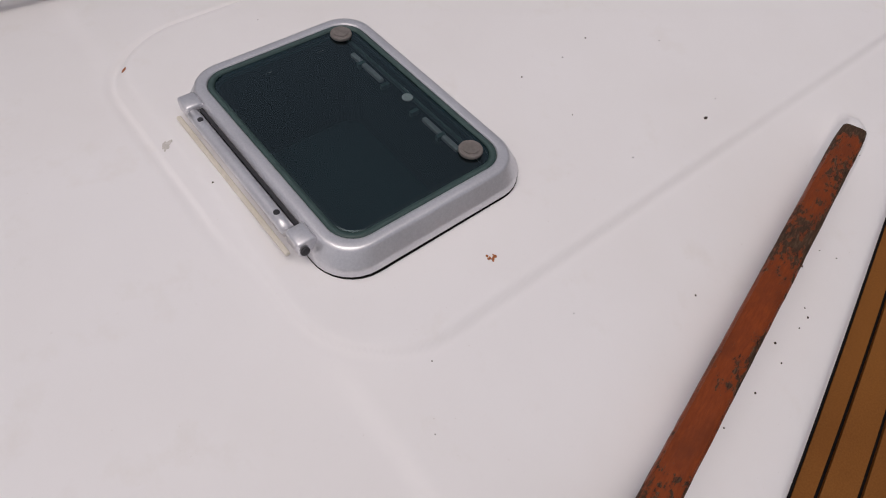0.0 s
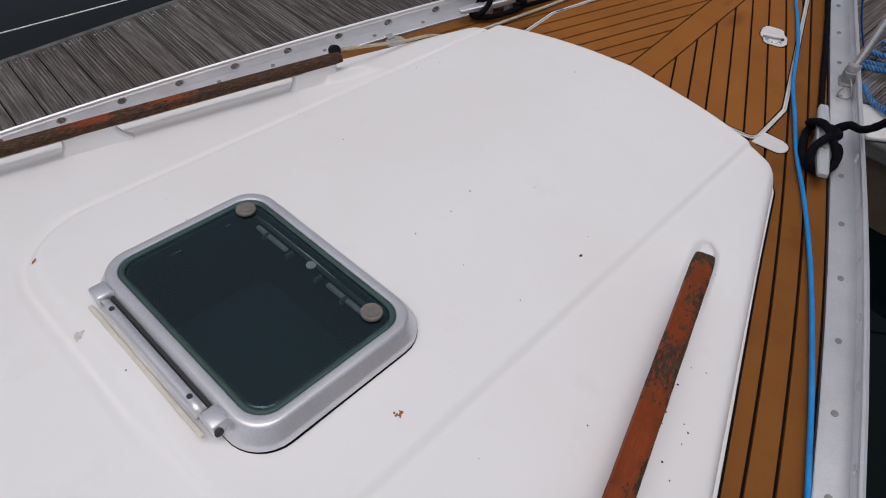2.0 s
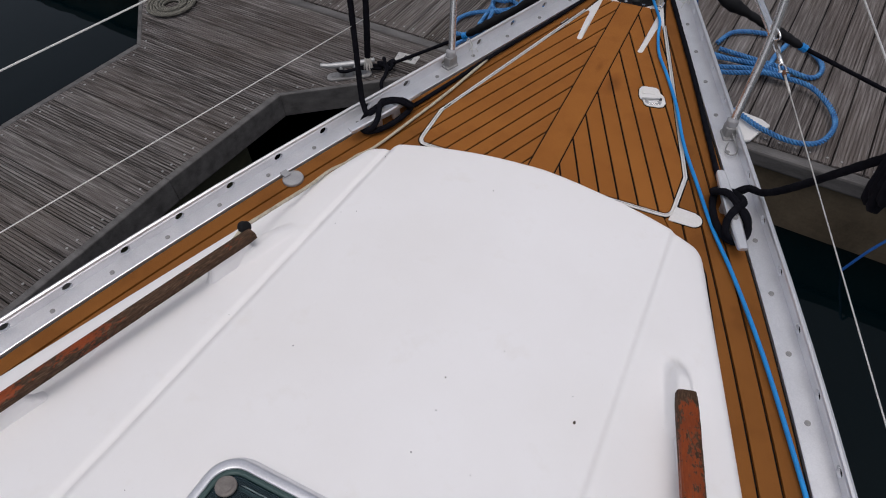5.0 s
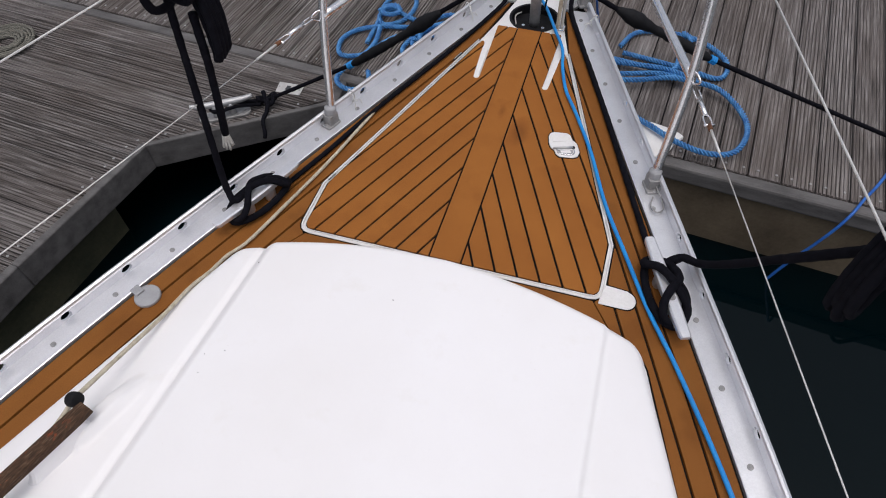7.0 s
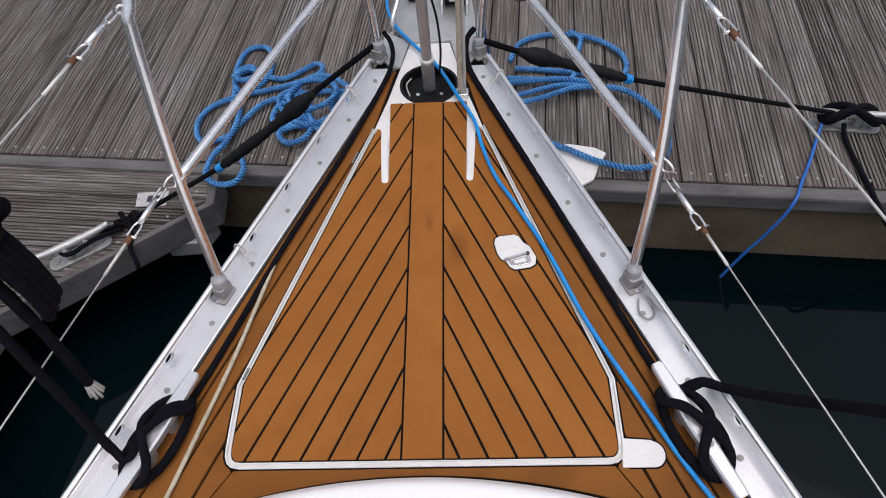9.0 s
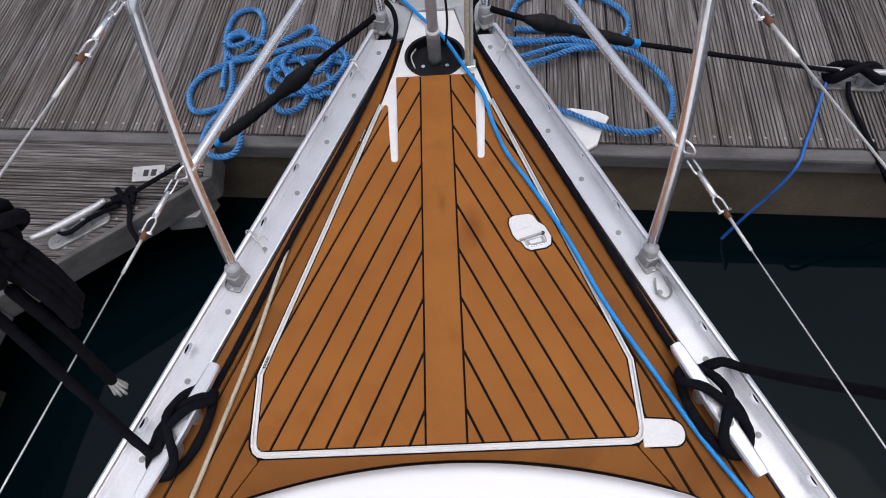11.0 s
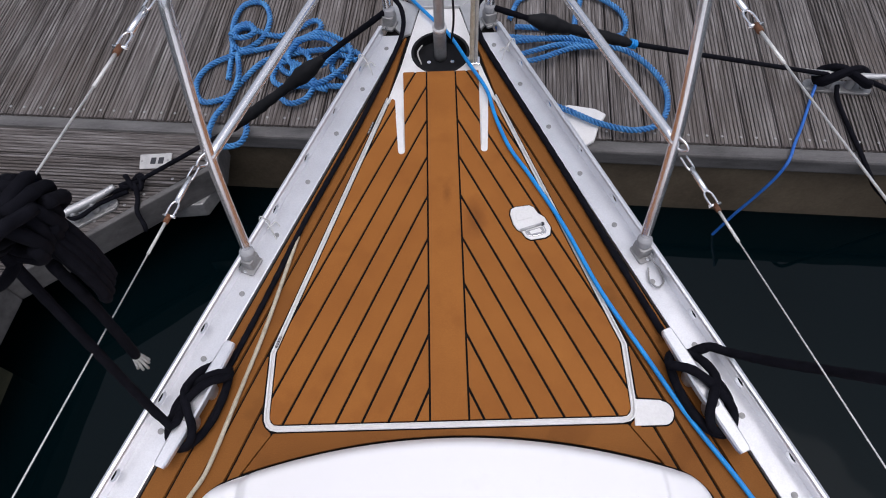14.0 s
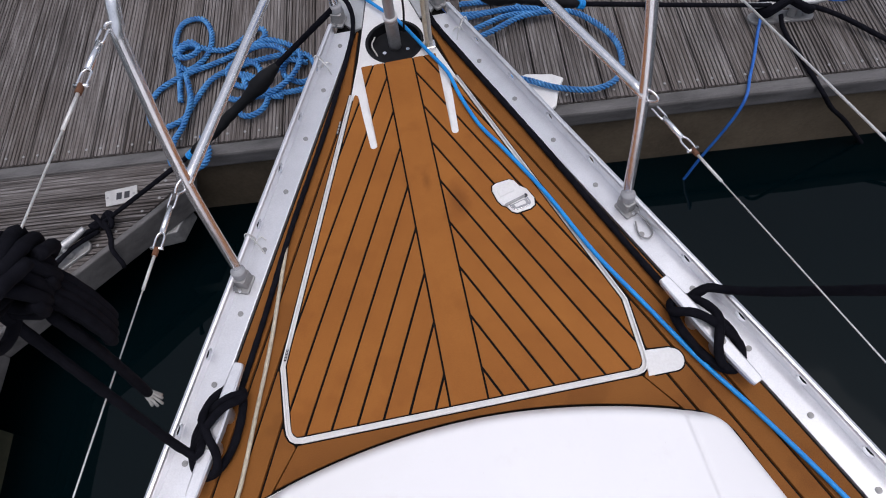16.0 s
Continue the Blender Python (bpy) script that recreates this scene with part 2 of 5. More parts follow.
STAIN = plain("yellowed sealant", (0.62, 0.57, 0.47), (0.74, 0.70, 0.62), 20, 0.6)


# ---------------------------------------------------------------- mesh helpers
def mesh_ob(name, verts, faces, material, parent=None, label="", smooth=False):
    me = bpy.data.meshes.new(name)
    me.from_pydata([tuple(map(float, v)) for v in verts], [], faces)
    me.materials.append(material)
    if smooth:
        me.polygons.foreach_set("use_smooth", [True] * len(me.polygons))
    me.update()
    ob = new(name, me)
    if parent is not None:
        ob.parent = parent
    if label:
        ob["label"] = label
    return ob


def part(name, bm, material, parent=None, label="", smooth=False):
    bmesh.ops.recalc_face_normals(bm, faces=bm.faces[:])
    me = bpy.data.meshes.new(name)
    bm.to_mesh(me)
    bm.free()
    me.materials.append(material)
    if smooth:
        me.polygons.foreach_set("use_smooth", [True] * len(me.polygons))
    ob = new(name, me)
    if parent is not None:
        ob.parent = parent
    if label:
        ob["label"] = label
    return ob


def thing(name, label, category, group="", kind="", at=(0, 0, 0)):
    e = new(name)
    e.empty_display_size = 0.05
    e.location = at
    return tagged(e, label, category, group, kind)


def prism(bm, poly, z0, z1, m=None):
    """A solid from a plan outline, z0 to z1."""
    a = [bm.verts.new((x, y, z0)) for x, y in poly]
    b = [bm.verts.new((x, y, z1)) for x, y in poly]
    if m is not None:
        for v in a + b:
            v.co = m @ v.co
    k = len(poly)
    bm.faces.new(a[::-1])
    bm.faces.new(b)
    for i in range(k):
        j = (i + 1) % k
        bm.faces.new((a[i], a[j], b[j], b[i]))


def bevel(bm, w, seg=2, angle=35):
    bmesh.ops.recalc_face_normals(bm, faces=bm.faces[:])
    edges = [e for e in bm.edges if len(e.link_faces) == 2 and e.calc_face_angle(0) > radians(angle)]
    bmesh.ops.bevel(bm, geom=edges, offset=w, segments=seg, profile=0.5, affect="EDGES", clamp_overlap=True)


def box(bm, c, s, m=None):
    x, y, z = c
    a, b, h = s[0] / 2, s[1] / 2, s[2] / 2
    prism(bm, [(x - a, y - b), (x + a, y - b), (x + a, y + b), (x - a, y + b)], z - h, z + h, m)


def round_rect(w, d, r, n=7, cx=0.0, cy=0.0):
    pts = []
    for sx, sy, a0 in ((1, -1, -90), (1, 1, 0), (-1, 1, 90), (-1, -1, 180)):
        for i in range(n + 1):
            a = radians(a0 + 90 * i / n)
            pts.append((cx + sx * (w / 2 - r) + r * math.cos(a), cy + sy * (d / 2 - r) + r * math.sin(a)))
    return pts


def disc(bm, c, r, h, n=20, m=None):
    prism(bm, [(c[0] + r * math.cos(2 * math.pi * i / n), c[1] + r * math.sin(2 * math.pi * i / n)) for i in range(n)], c[2], c[2] + h, m)


def spline(pts, step):
    """Points at even steps on a smooth curve through pts."""
    p = np.array(pts, float)
    if len(p) == 2:
        k = max(2, int(np.linalg.norm(p[1] - p[0]) / step))
        return p[0] + (p[1] - p[0]) * np.linspace(0, 1, k + 1)[:, None]
    q = np.vstack([2 * p[0] - p[1], p, 2 * p[-1] - p[-2]])
    out = []
    for i in range(1, len(q) - 2):
        a, b, c, d = q[i - 1:i + 3]
        for t in np.linspace(0, 1, 24, endpoint=False):
            out.append(0.5 * (2 * b + (c - a) * t + (2 * a - 5 * b + 4 * c - d) * t ** 2 + (3 * b - a - 3 * c + d) * t ** 3))
    out.append(p[-1])
    out = np.array(out)
    s = np.concatenate([[0], np.cumsum(np.linalg.norm(np.diff(out, axis=0), axis=1))])
    k = max(2, int(s[-1] / step))
    g = np.linspace(0, s[-1], k + 1)
    return np.stack([np.interp(g, s, out[:, j]) for j in range(3)], 1)


def frames(c):
    t = np.gradient(c, axis=0)
    t /= np.linalg.norm(t, axis=1)[:, None] + 1e-12
    n = np.zeros_like(t)
    ref = np.array([0, 0, 1.0]) if abs(t[0, 2]) < 0.9 else np.array([1.0, 0, 0])
    n[0] = ref - t[0] * (ref @ t[0])
    n[0] /= np.linalg.norm(n[0])
    for i in range(1, len(t)):
        v = n[i - 1] - t[i] * (n[i - 1] @ t[i])
        n[i] = v / (np.linalg.norm(v) + 1e-12)
    return t, n, np.cross(t, n)


def sweep(c, radius, sides=8):
    """Vertices and faces of a tube along c; radius is a number or one for each point."""
    t, n, b = frames(c)
    r = np.full(len(c), radius) if np.isscalar(radius) else np.asarray(radius)
    verts, faces = [], []
    for i in range(len(c)):
        for k in range(sides):
            a = 2 * math.pi * k / sides
            verts.append(c[i] + r[i] * (math.cos(a) * n[i] + math.sin(a) * b[i]))
    for i in range(len(c) - 1):
        for k in range(sides):
            k2 = (k + 1) % sides
            faces.append((i * sides + k, i * sides + k2, (i + 1) * sides + k2, (i + 1) * sides + k))
    faces.append(tuple(range(sides))[::-1])
    faces.append(tuple((len(c) - 1) * sides + k for k in range(sides)))
    return verts, faces


def tube(name, pts, radius, material, parent=None, label="", sides=8, step=0.02, straight=False):
    c = np.array(pts, float) if straight else spline(pts, step)
    v, f = sweep(c, radius, sides)
    return mesh_ob(name, v, f, material, parent, label, True)


def laid_rope(name, pts, radius, material, parent=None, label="", pitch=0.048, step=0.008):
    """A rope of three twisted strands."""
    c = spline(pts, step)
    t, n, b = frames(c)
    s = np.concatenate([[0], np.cumsum(np.linalg.norm(np.diff(c, axis=0), axis=1))])
    verts, faces = [], []
    for k in range(3):
        a = 2 * math.pi * (s / pitch + k / 3)
        line = c + radius * 0.66 * (np.cos(a)[:, None] * n + np.sin(a)[:, None] * b)
        v, f = sweep(line, radius * 0.40, 7)
        o = len(verts)
        verts += list(v)
        faces += [tuple(i + o for i in q) for q in f]
    return mesh_ob(name, verts, faces, material, parent, label, True)


def braid(name, pts, radius, material, parent=None, label="", step=0.012):
    """A braided rope with a slightly lumpy cover."""
    c = spline(pts, step)
    r = radius * (1 + 0.05 * np.sin(np.arange(len(c)) * 1.9) + 0.03 * np.sin(np.arange(len(c)) * 0.37))
    v, f = sweep(c, r, 9)
    return mesh_ob(name, v, f, material, parent, label, True)


def clip(poly, a, b, c):
    """The part of a convex outline where a x + b y <= c."""
    out = []
    for i, p in enumerate(poly):
        q = poly[(i + 1) % len(poly)]
        dp, dq = a * p[0] + b * p[1] - c, a * q[0] + b * q[1] - c
        if dp <= 0:
            out.append(p)
        if dp * dq < 0:
            s = dp / (dp - dq)
            out.append((p[0] + (q[0] - p[0]) * s, p[1] + (q[1] - p[1]) * s))
    return out


def area(p):
    return abs(sum(p[i][0] * p[(i + 1) % len(p)][1] - p[(i + 1) % len(p)][0] * p[i][1] for i in range(len(p)))) / 2


# ---------------------------------------------------------------- the boat's plan
DOCK_Z, WATER_Z = -0.68, -1.08


def rail_x(y):
    """Half-breadth of the deck at its edge."""
    if y > 1.12:
        return max(0.02, 0.1556 - 0.42 * (y - 1.12))
    if y > -1.0:
        return 0.611 - 0.4066 * y - (0.05 * y * y if y < 0 else 0.0)
    return 0.9676 + 0.45 * (1 - math.exp((y + 1.0) * 0.68))


def roof_w(y):
    """Half-breadth of the cabin top at the deck."""
    return 0.435 - 0.322 * y if y > -1.2 else 0.8214 + 0.35 * (1 - math.exp((y + 1.2) * 0.92))


def roof_front(x):
    return -0.0295 - 0.38 * x * x


def roof_inset(x, y):
    """Distance inside the cabin top's outline, with rounded front corners."""
    d1 = (roof_w(y) - abs(x)) * 0.952
    d2 = (roof_front(x) - y) * 0.96
    r = 0.036
    if d1 < r and d2 < r:
        return r - math.hypot(r - d1, r - d2)
    return min(d1, d2)


def smooth(a, b, v):
    t = min(1.0, max(0.0, (v - a) / (b - a)))
    return t * t * (3 - 2 * t)


def island(x, y):
    """Signed distance inside the raised panel on the cabin top."""
    cx, hw, r = 0.004, 0.381, 0.14
    dx, dy = hw - abs(x - cx), y + 1.418
    if dx < r and dy < r:
        return r - math.hypot(r - dx, r - dy)
    return min(dx, dy)


def roof_z(x, y, edge=True, pads=True):
    d = roof_inset(x, y)
    q = abs(x)
    z = 0.071 - 0.131 * y - 0.13 * x * x - 0.03 * max(0.0, q - 0.40)
    k, w = island(x, y), smooth(0.05, 0.2, x)
    z += (0.013 - 0.006 * w + 0.006 * (1 - w)) * smooth(-0.020 + 0.014 * w, 0.014 - 0.009 * w, k)
    z += 0.006 * w * smooth(-0.09, 0.005, k)
    if x > 0.1:
        z -= 0.0005 * smooth(0.1, 0.2, x) * (1 - smooth(0.0, 0.006, abs(k + 0.010)))
    side = (roof_w(y) - q) * 0.952
    if side < 0.06:
        z -= 0.012 * (1 - max(side, 0.0) / 0.06) ** 2
    z += 0.0018 * (1 - smooth(0.0, 0.05, abs(x - 0.028)))
    z -= 0.0035 * (1 - smooth(-1.432, -1.404, y)) * smooth(0.30, 0.37, q)
    z -= 0.006 * (1 - w) * (1 - smooth(0.0, 0.016, abs(k + 0.020)))
    for bx, by in ((0.494, -0.557), (-0.473, -0.568)) if pads else ():
        u, v = (x - bx) * 0.95 + (y - by) * 0.25 * (1 if bx > 0 else -1), y - by
        z += (0.046 if bx > 0 else 0.022) * (1 - smooth(0.010, 0.030, abs(u))) * (1 - smooth(0.012, 0.092, v + 0.5 * abs(u))) * smooth(-0.10, -0.06, v)
    if edge:
        t = min(1.0, max(0.0, d / (0.026 + 0.014 * smooth(0.0, 0.06, side))))
        z *= 1 - (1 - t) ** 3.0
        z = max(z, 0.0)
    return z


# ---------------------------------------------------------------- water, hull, deck
bm = bmesh.new()
ring = [(900 * math.cos(2 * math.pi * i / 48), 900 * math.sin(2 * math.pi * i / 48)) for i in range(48)]
bm.faces.new([bm.verts.new((x, y, WATER_Z)) for x, y in ring])
tagged(part("water", bm, WATER), "dark green still harbour water between boat and pontoons", "water", kind="structure")

ys = np.concatenate([np.linspace(-4.2, -1.0, 14), np.linspace(-0.8, 1.12, 12), np.linspace(1.2, 1.44, 5)])
verts, faces = [], []
levels = ((-0.012, 1.0, 0.0), (-0.10, 0.985, 0.0), (-0.5, 0.86, 0.02), (-0.9, 0.66, 0.05), (-1.3, 0.42, 0.09))
for z, k, back in levels:
    for side in (-1, 1):
        for y in ys:
            fade = smooth(-2.5, 1.4, y)
            kk = 1 - (1 - k) * (0.35 + 0.65 * fade)
            verts.append((side * (rail_x(y) + 0.004) * kk, y - back * fade, z))
N = len(ys)
for lv in range(len(levels) - 1):
    for s in range(2):
        o, p = lv * 2 * N + s * N, (lv + 1) * 2 * N + s * N
        for i in range(N - 1):
            faces.append((o + i, o + i + 1, p + i + 1, p + i))
    o, p = lv * 2 * N, (lv + 1) * 2 * N
    faces.append((o + N - 1, o + 2 * N - 1, p + 2 * N - 1, p + N - 1))
    faces.append((o, o + N, p + N, p))
hull = mesh_ob("hull", verts, faces, GEL)
tagged(hull, "white gelcoat hull of a sailing yacht afloat", "hull", kind="structure")

WELL_Y, WELL_R = 1.037, 0.0785


def round_well(side, pts):
    """Half a plan outline, aft to fore, with half the furler well cut from its middle line."""
    arc = [(WELL_R * math.sin(radians(a)), WELL_Y + WELL_R * math.cos(radians(a))) for a in range(0, 181, 12)]
    return [(side * x, y) for x, y in [(0.0, pts[0][1])] + pts + [(0.0, pts[-1][1])] + arc]


bm = bmesh.new()
for side in (-1, 1):
    prism(bm, round_well(side, [(rail_x(y), y) for y in ys]), -0.02, -0.006)
deck = part("deck", bm, CAULK)
tagged(deck, "teak-look side decks and foredeck with black caulked seams", "deck", kind="structure")

bm = bmesh.new()
prism(bm, [(rail_x(-4.2) - 0.01, -4.2), (rail_x(-3.4) - 0.01, -3.39), (-rail_x(-3.4) + 0.01, -3.39), (-rail_x(-4.2) + 0.01, -4.2)], -0.006, 0.0)
part("aft_deck", bm, GEL, deck, "plain white deck")
# cabin top
rows = np.concatenate([-0.0296 - 0.20 * np.linspace(0, 1, 60) ** 1.6, np.linspace(-0.236, -1.75, 290), np.linspace(-1.8, -3.9, 20)])
S = 380
sgrid = np.sign(np.linspace(-1, 1, S)) * (1 - (1 - np.abs(np.linspace(-1, 1, S))) ** 1.35)
verts, faces = [], []
for y in rows:
    lo, hi = 0.0, roof_w(y)
    for _ in range(26):
        mid = (lo + hi) / 2
        if roof_inset(mid, y) >= 0:
            lo = mid
        else:
            hi = mid
    for s in sgrid:
        verts.append((s * lo, y, roof_z(s * lo, y) - 0.004))
for i in range(len(rows) - 1):
    for j in range(S - 1):
        a = i * S + j
        mx, my = (verts[a][0] + verts[a + S + 1][0]) / 2, (verts[a][1] + verts[a + S + 1][1]) / 2
        if abs(mx - 0.042) < 0.186 and abs(my + 1.199) < 0.122:
            continue                  # opening under the hatch
        faces.append((a, a + 1, a + S + 1, a + S))
base = len(verts)
last = (len(rows) - 1) * S
for j in range(S):
    x, y, z = verts[last + j]
    verts.append((x, y, -0.004))
for j in range(S - 1):
    faces.append((last + j, last + j + 1, base + j + 1, base + j))
roof = mesh_ob("coachroof", verts, faces, GEL, smooth=True)
tagged(roof, "white gelcoat cabin top with a raised moulded panel", "cabin top", kind="structure")

# white flange and dark bead where the cabin top meets the deck
def flange_w(y):
    """The flange broadens aft."""
    return 0.0035 + 0.0095 * smooth(0.30, 1.0, -y)


def roof_edge(y):
    lo, hi = 0.0, roof_w(y)
    for _ in range(26):
        mid = (lo + hi) / 2
        if roof_inset(mid, y) >= 0:
            lo = mid
        else:
            hi = mid
    return lo


half = [(x, roof_front(x)) for x in np.linspace(0, 0.36, 16)]
half += [(roof_edge(y), y) for y in np.concatenate([np.linspace(-0.083, -0.212, 18), np.linspace(-0.24, -1.9, 30)])]
outline = np.array([(-x, y) for x, y in half[:0:-1]] + half)
tang = np.gradient(outline, axis=0)
tang /= np.linalg.norm(tang, axis=1)[:, None]
norm = np.stack([-tang[:, 1], tang[:, 0]], 1)
reach = 1 - 0.88 * np.clip(norm[:, 1], 0, 1) ** 2      # the flange narrows across the front
broad = np.array([flange_w(y) for y in outline[:, 1]])
ring_w = [(-0.006, 0.0, 0), (-0.006, 0.006, 0), (-0.0025, 0.0055, 1), (-0.0005, 0.003, 1), (0.0, -0.004, 1)]
verts = [(p[0] + q[0] * (o + b * e) * g, p[1] + q[1] * (o + b * e) * g, z * g) for p, q, g, b in zip(outline, norm, reach, broad) for o, z, e in ring_w]
faces = [(i * 5 + k, i * 5 + k + 1, i * 5 + k + 6, i * 5 + k + 5) for i in range(len(outline) - 1) for k in range(4)]
mesh_ob("flange", verts, faces, GEL, roof, "", True)
tube("seam_bead", [(p[0] + q[0] * (b + 0.002) * g, p[1] + q[1] * (b + 0.002) * g, -0.0012) for p, q, g, b in zip(outline, norm, reach, broad)], 0.0026, CAULK, deck, "black sealant bead", 6, straight=True)

# ---------------------------------------------------------------- teak on the side decks and round the locker
def inner_edge(y):
    """Inboard limit of the side planks."""
    if y < -0.10:
        return roof_edge(y) + flange_w(y) + 0.004
    if y < -0.012:
        return 0.360 - 0.70 * (y + 0.017)
    if y < 0.16:
        return float(np.interp(y, (-0.012, -0.0056, 0.0018, 0.0145, 0.03), (0.3570, 0.3625, 0.3715, 0.3775, 0.3795)))
    if y < 0.87:
        return 0.3795 - (y - 0.16) * 0.331
    return max(0.1445 - (y - 0.87) * 0.22, 0.0)


plank_lines = (0.058, 0.105, 0.151, 0.198, 0.245, 0.292)
yy = np.concatenate([np.linspace(-3.6, -1.2, 20), np.linspace(-1.14, -0.2, 30), np.linspace(-0.19, 0.2, 90), np.linspace(0.21, 1.16, 60)])
for side in (-1, 1):
    for a, b in zip(plank_lines[:-1], plank_lines[1:]):
        runs = [[]]
        for y in yy:
            xo, xi = rail_x(y) - (a + 0.0024) / 0.926, rail_x(y) - (b - 0.0024) / 0.926
            xi = max(xi, inner_edge(y))
            if xo - xi > 0.003:
                runs[-1].append((xo, xi, y))
            elif runs[-1]:
                runs.append([])
        for run in runs:
            if len(run) < 3:
                continue
            verts, faces = [], []
            for xo, xi, y in run:
                for x, z in ((xo, -0.006), (xo - 0.0008, 0.0), (xi + 0.0008, 0.0), (xi, -0.006)):
                    verts.append((side * x, y, z))
            for i in range(len(run) - 1):
                for k in range(3):
                    q = (i * 4 + k, i * 4 + k + 1, i * 4 + k + 5, i * 4 + k + 4)
                    faces.append(q if side < 0 else q[::-1])
            e = (len(run) - 1) * 4
            faces += [(0, 1, 2, 3), (e, e + 1, e + 2, e + 3)]
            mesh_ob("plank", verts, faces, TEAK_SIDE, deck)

# margin board between cabin top and locker
bm = bmesh.new()
xs = np.linspace(-0.404, 0.404, 45)
prism(bm, [(x, roof_front(x) + 0.0065) for x in xs] + [(0.353, -0.0105), (-0.353, -0.0105)], -0.006, 0.0)
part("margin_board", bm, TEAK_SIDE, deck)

# white gutter round the locker lid
bm = bmesh.new()
gut = [(0.1145, 0.6905), (0.1425, 0.868), (0.110, 0.985), (0.058, 1.215)]
for side in (-1, 1):
    prism(bm, round_well(side, gut), -0.006, -0.0035)
part("bow_moulding", bm, WHITE, deck, "white moulded bow plate")
GUTTER = {"inner": [(0.1375, 0.866), (0.3675, 0.160), (0.3660, 0.034), (0.3648, 0.020), (0.3610, 0.0110), (0.354, 0.0052), (0.342, 0.0035)],
          "outer": [(0.1445, 0.869), (0.3752, 0.158), (0.3738, 0.033), (0.3722, 0.016), (0.3670, 0.0045), (0.3586, -0.0022), (0.344, -0.0055)],
          "bead": [(0.1470, 0.870), (0.3788, 0.158), (0.3774, 0.032), (0.3756, 0.0145), (0.3696, 0.0018), (0.3600, -0.0056), (0.344, -0.0086)]}


def round_lid(rim, z):
    return [(x, y, z) for x, y in rim] + [(-x, y, z) for x, y in rim[::-1]]


verts = round_lid(GUTTER["inner"], -0.0026) + round_lid(GUTTER["outer"], -0.0026)
k = len(verts) // 2
mesh_ob("gutter", verts, [(i, i + 1, k + i + 1, k + i) for i in range(k - 1)], WHITE, deck, "white moulded gutter")
tube("gutter_lip", round_lid(GUTTER["outer"], 0.0006), 0.0024, WHITE, deck, "", 8, straight=True)
tube("gutter_lip", round_lid(GUTTER["inner"], -0.0002), 0.0013, WHITE, deck, "", 6, straight=True)
tube("gutter_bead", round_lid(GUTTER["bead"], -0.0012), 0.0022, CAULK, deck, "black sealant bead", 6, straight=True)
bm = bmesh.new()
tabs = [(0.366, -0.014), (0.425, -0.014)] + [(0.425 + 0.022 * math.cos(radians(a)), 0.010 + 0.024 * math.sin(radians(a))) for a in range(-80, 81, 20)] + [(0.425, 0.036), (0.372, 0.040)]
prism(bm, tabs, -0.004, 0.0022)
bevel(bm, 0.0015, 2, 50)
part("drain_tab", bm, WHITE, deck, "white moulded drain recess")
bm = bmesh.new()
prism(bm, [(max((x - 0.408) * 1.07 + 0.408, 0.378), (y - 0.011) * 1.11 + 0.011) for x, y in tabs], -0.005, 0.0006)
part("drain_seam", bm, CAULK, deck)

# ---------------------------------------------------------------- anchor locker lid
lid = thing("locker_lid", "teak-look anchor locker lid with herringbone planks and black seams", "locker lid")
half_body = [(0.0, 0.004), (0.340, 0.004), (0.354, 0.0085), (0.3630, 0.020), (0.3675, 0.156), (0.1925, 0.69), (0.0, 0.69)]
half_tip = [(0.1135, 0.69), (0.1925, 0.69), (0.1370, 0.858), (0.1300, 0.866), (0.1240, 0.860)]
half_tongue = [(0.0, 0.69), (0.0955, 0.69), (0.1035, 0.962), (0.0, 0.962)]
bm = bmesh.new()
for side in (-1, 1):
    for p in (half_body, half_tip, half_tongue):
        prism(bm, [(side * x, y) for x, y in p], -0.0035, -0.0018)
part("lid_base", bm, CAULK, lid, "black seam compound")
bm = bmesh.new()
prism(bm, [(-0.0371, 0.0075), (0.0371, 0.0075), (0.0371, 0.960), (-0.0371, 0.960)], -0.0018, 0.002)
part("centre_plank", bm, TEAK, lid)
dx, dy = 0.408, -0.913          # run of the starboard planks
nx, ny = 0.913, 0.408
SPACE = 0.0486
c0 = nx * 0.0412 + ny * 0.189
for side in (-1, 1):
    for k in range(-4, 9):
        lo, hi = c0 + k * SPACE + 0.0028, c0 + (k + 1) * SPACE - 0.0028
        for p in (half_body, half_tip, half_tongue):
            q = clip(p, nx, ny, hi)
            q = clip(q, -nx, -ny, -lo) if len(q) > 2 else []
            q = clip(q, -1, 0, -0.0416) if len(q) > 2 else []
            q = clip(q, 0, -1, -0.0075) if len(q) > 2 else []
            q = clip(q, 0, 1, 0.960) if len(q) > 2 else []
            q = clip(q, 1, 0, 0.3625) if len(q) > 2 else []
            q = clip(q, 0.951, 0.31, 0.951 * 0.3675 + 0.31 * 0.156 - 0.0035) if len(q) > 2 else []
            if len(q) > 2 and area(q) > 2e-6:
                bm = bmesh.new()
                prism(bm, [(side * x, y) for x, y in q], -0.0018, 0.002)
                part("plank", bm, TEAK, lid)
for side in (-1, 1):
    bm = bmesh.new()
    ends = [(0.1045 + 0.0085 * math.cos(radians(a)), 0.688 + 0.0085 * math.sin(radians(a))) for a in range(180, 361, 20)]
    prism(bm, [(side * x, y) for x, y in ends + [(0.1205, 0.80), (0.1215, 0.83), (0.1045, 0.83), (0.0985, 0.70)]], -0.0005, 0.0026)
    part("slot_cover", bm, WHITE, lid, "white moulded slot")
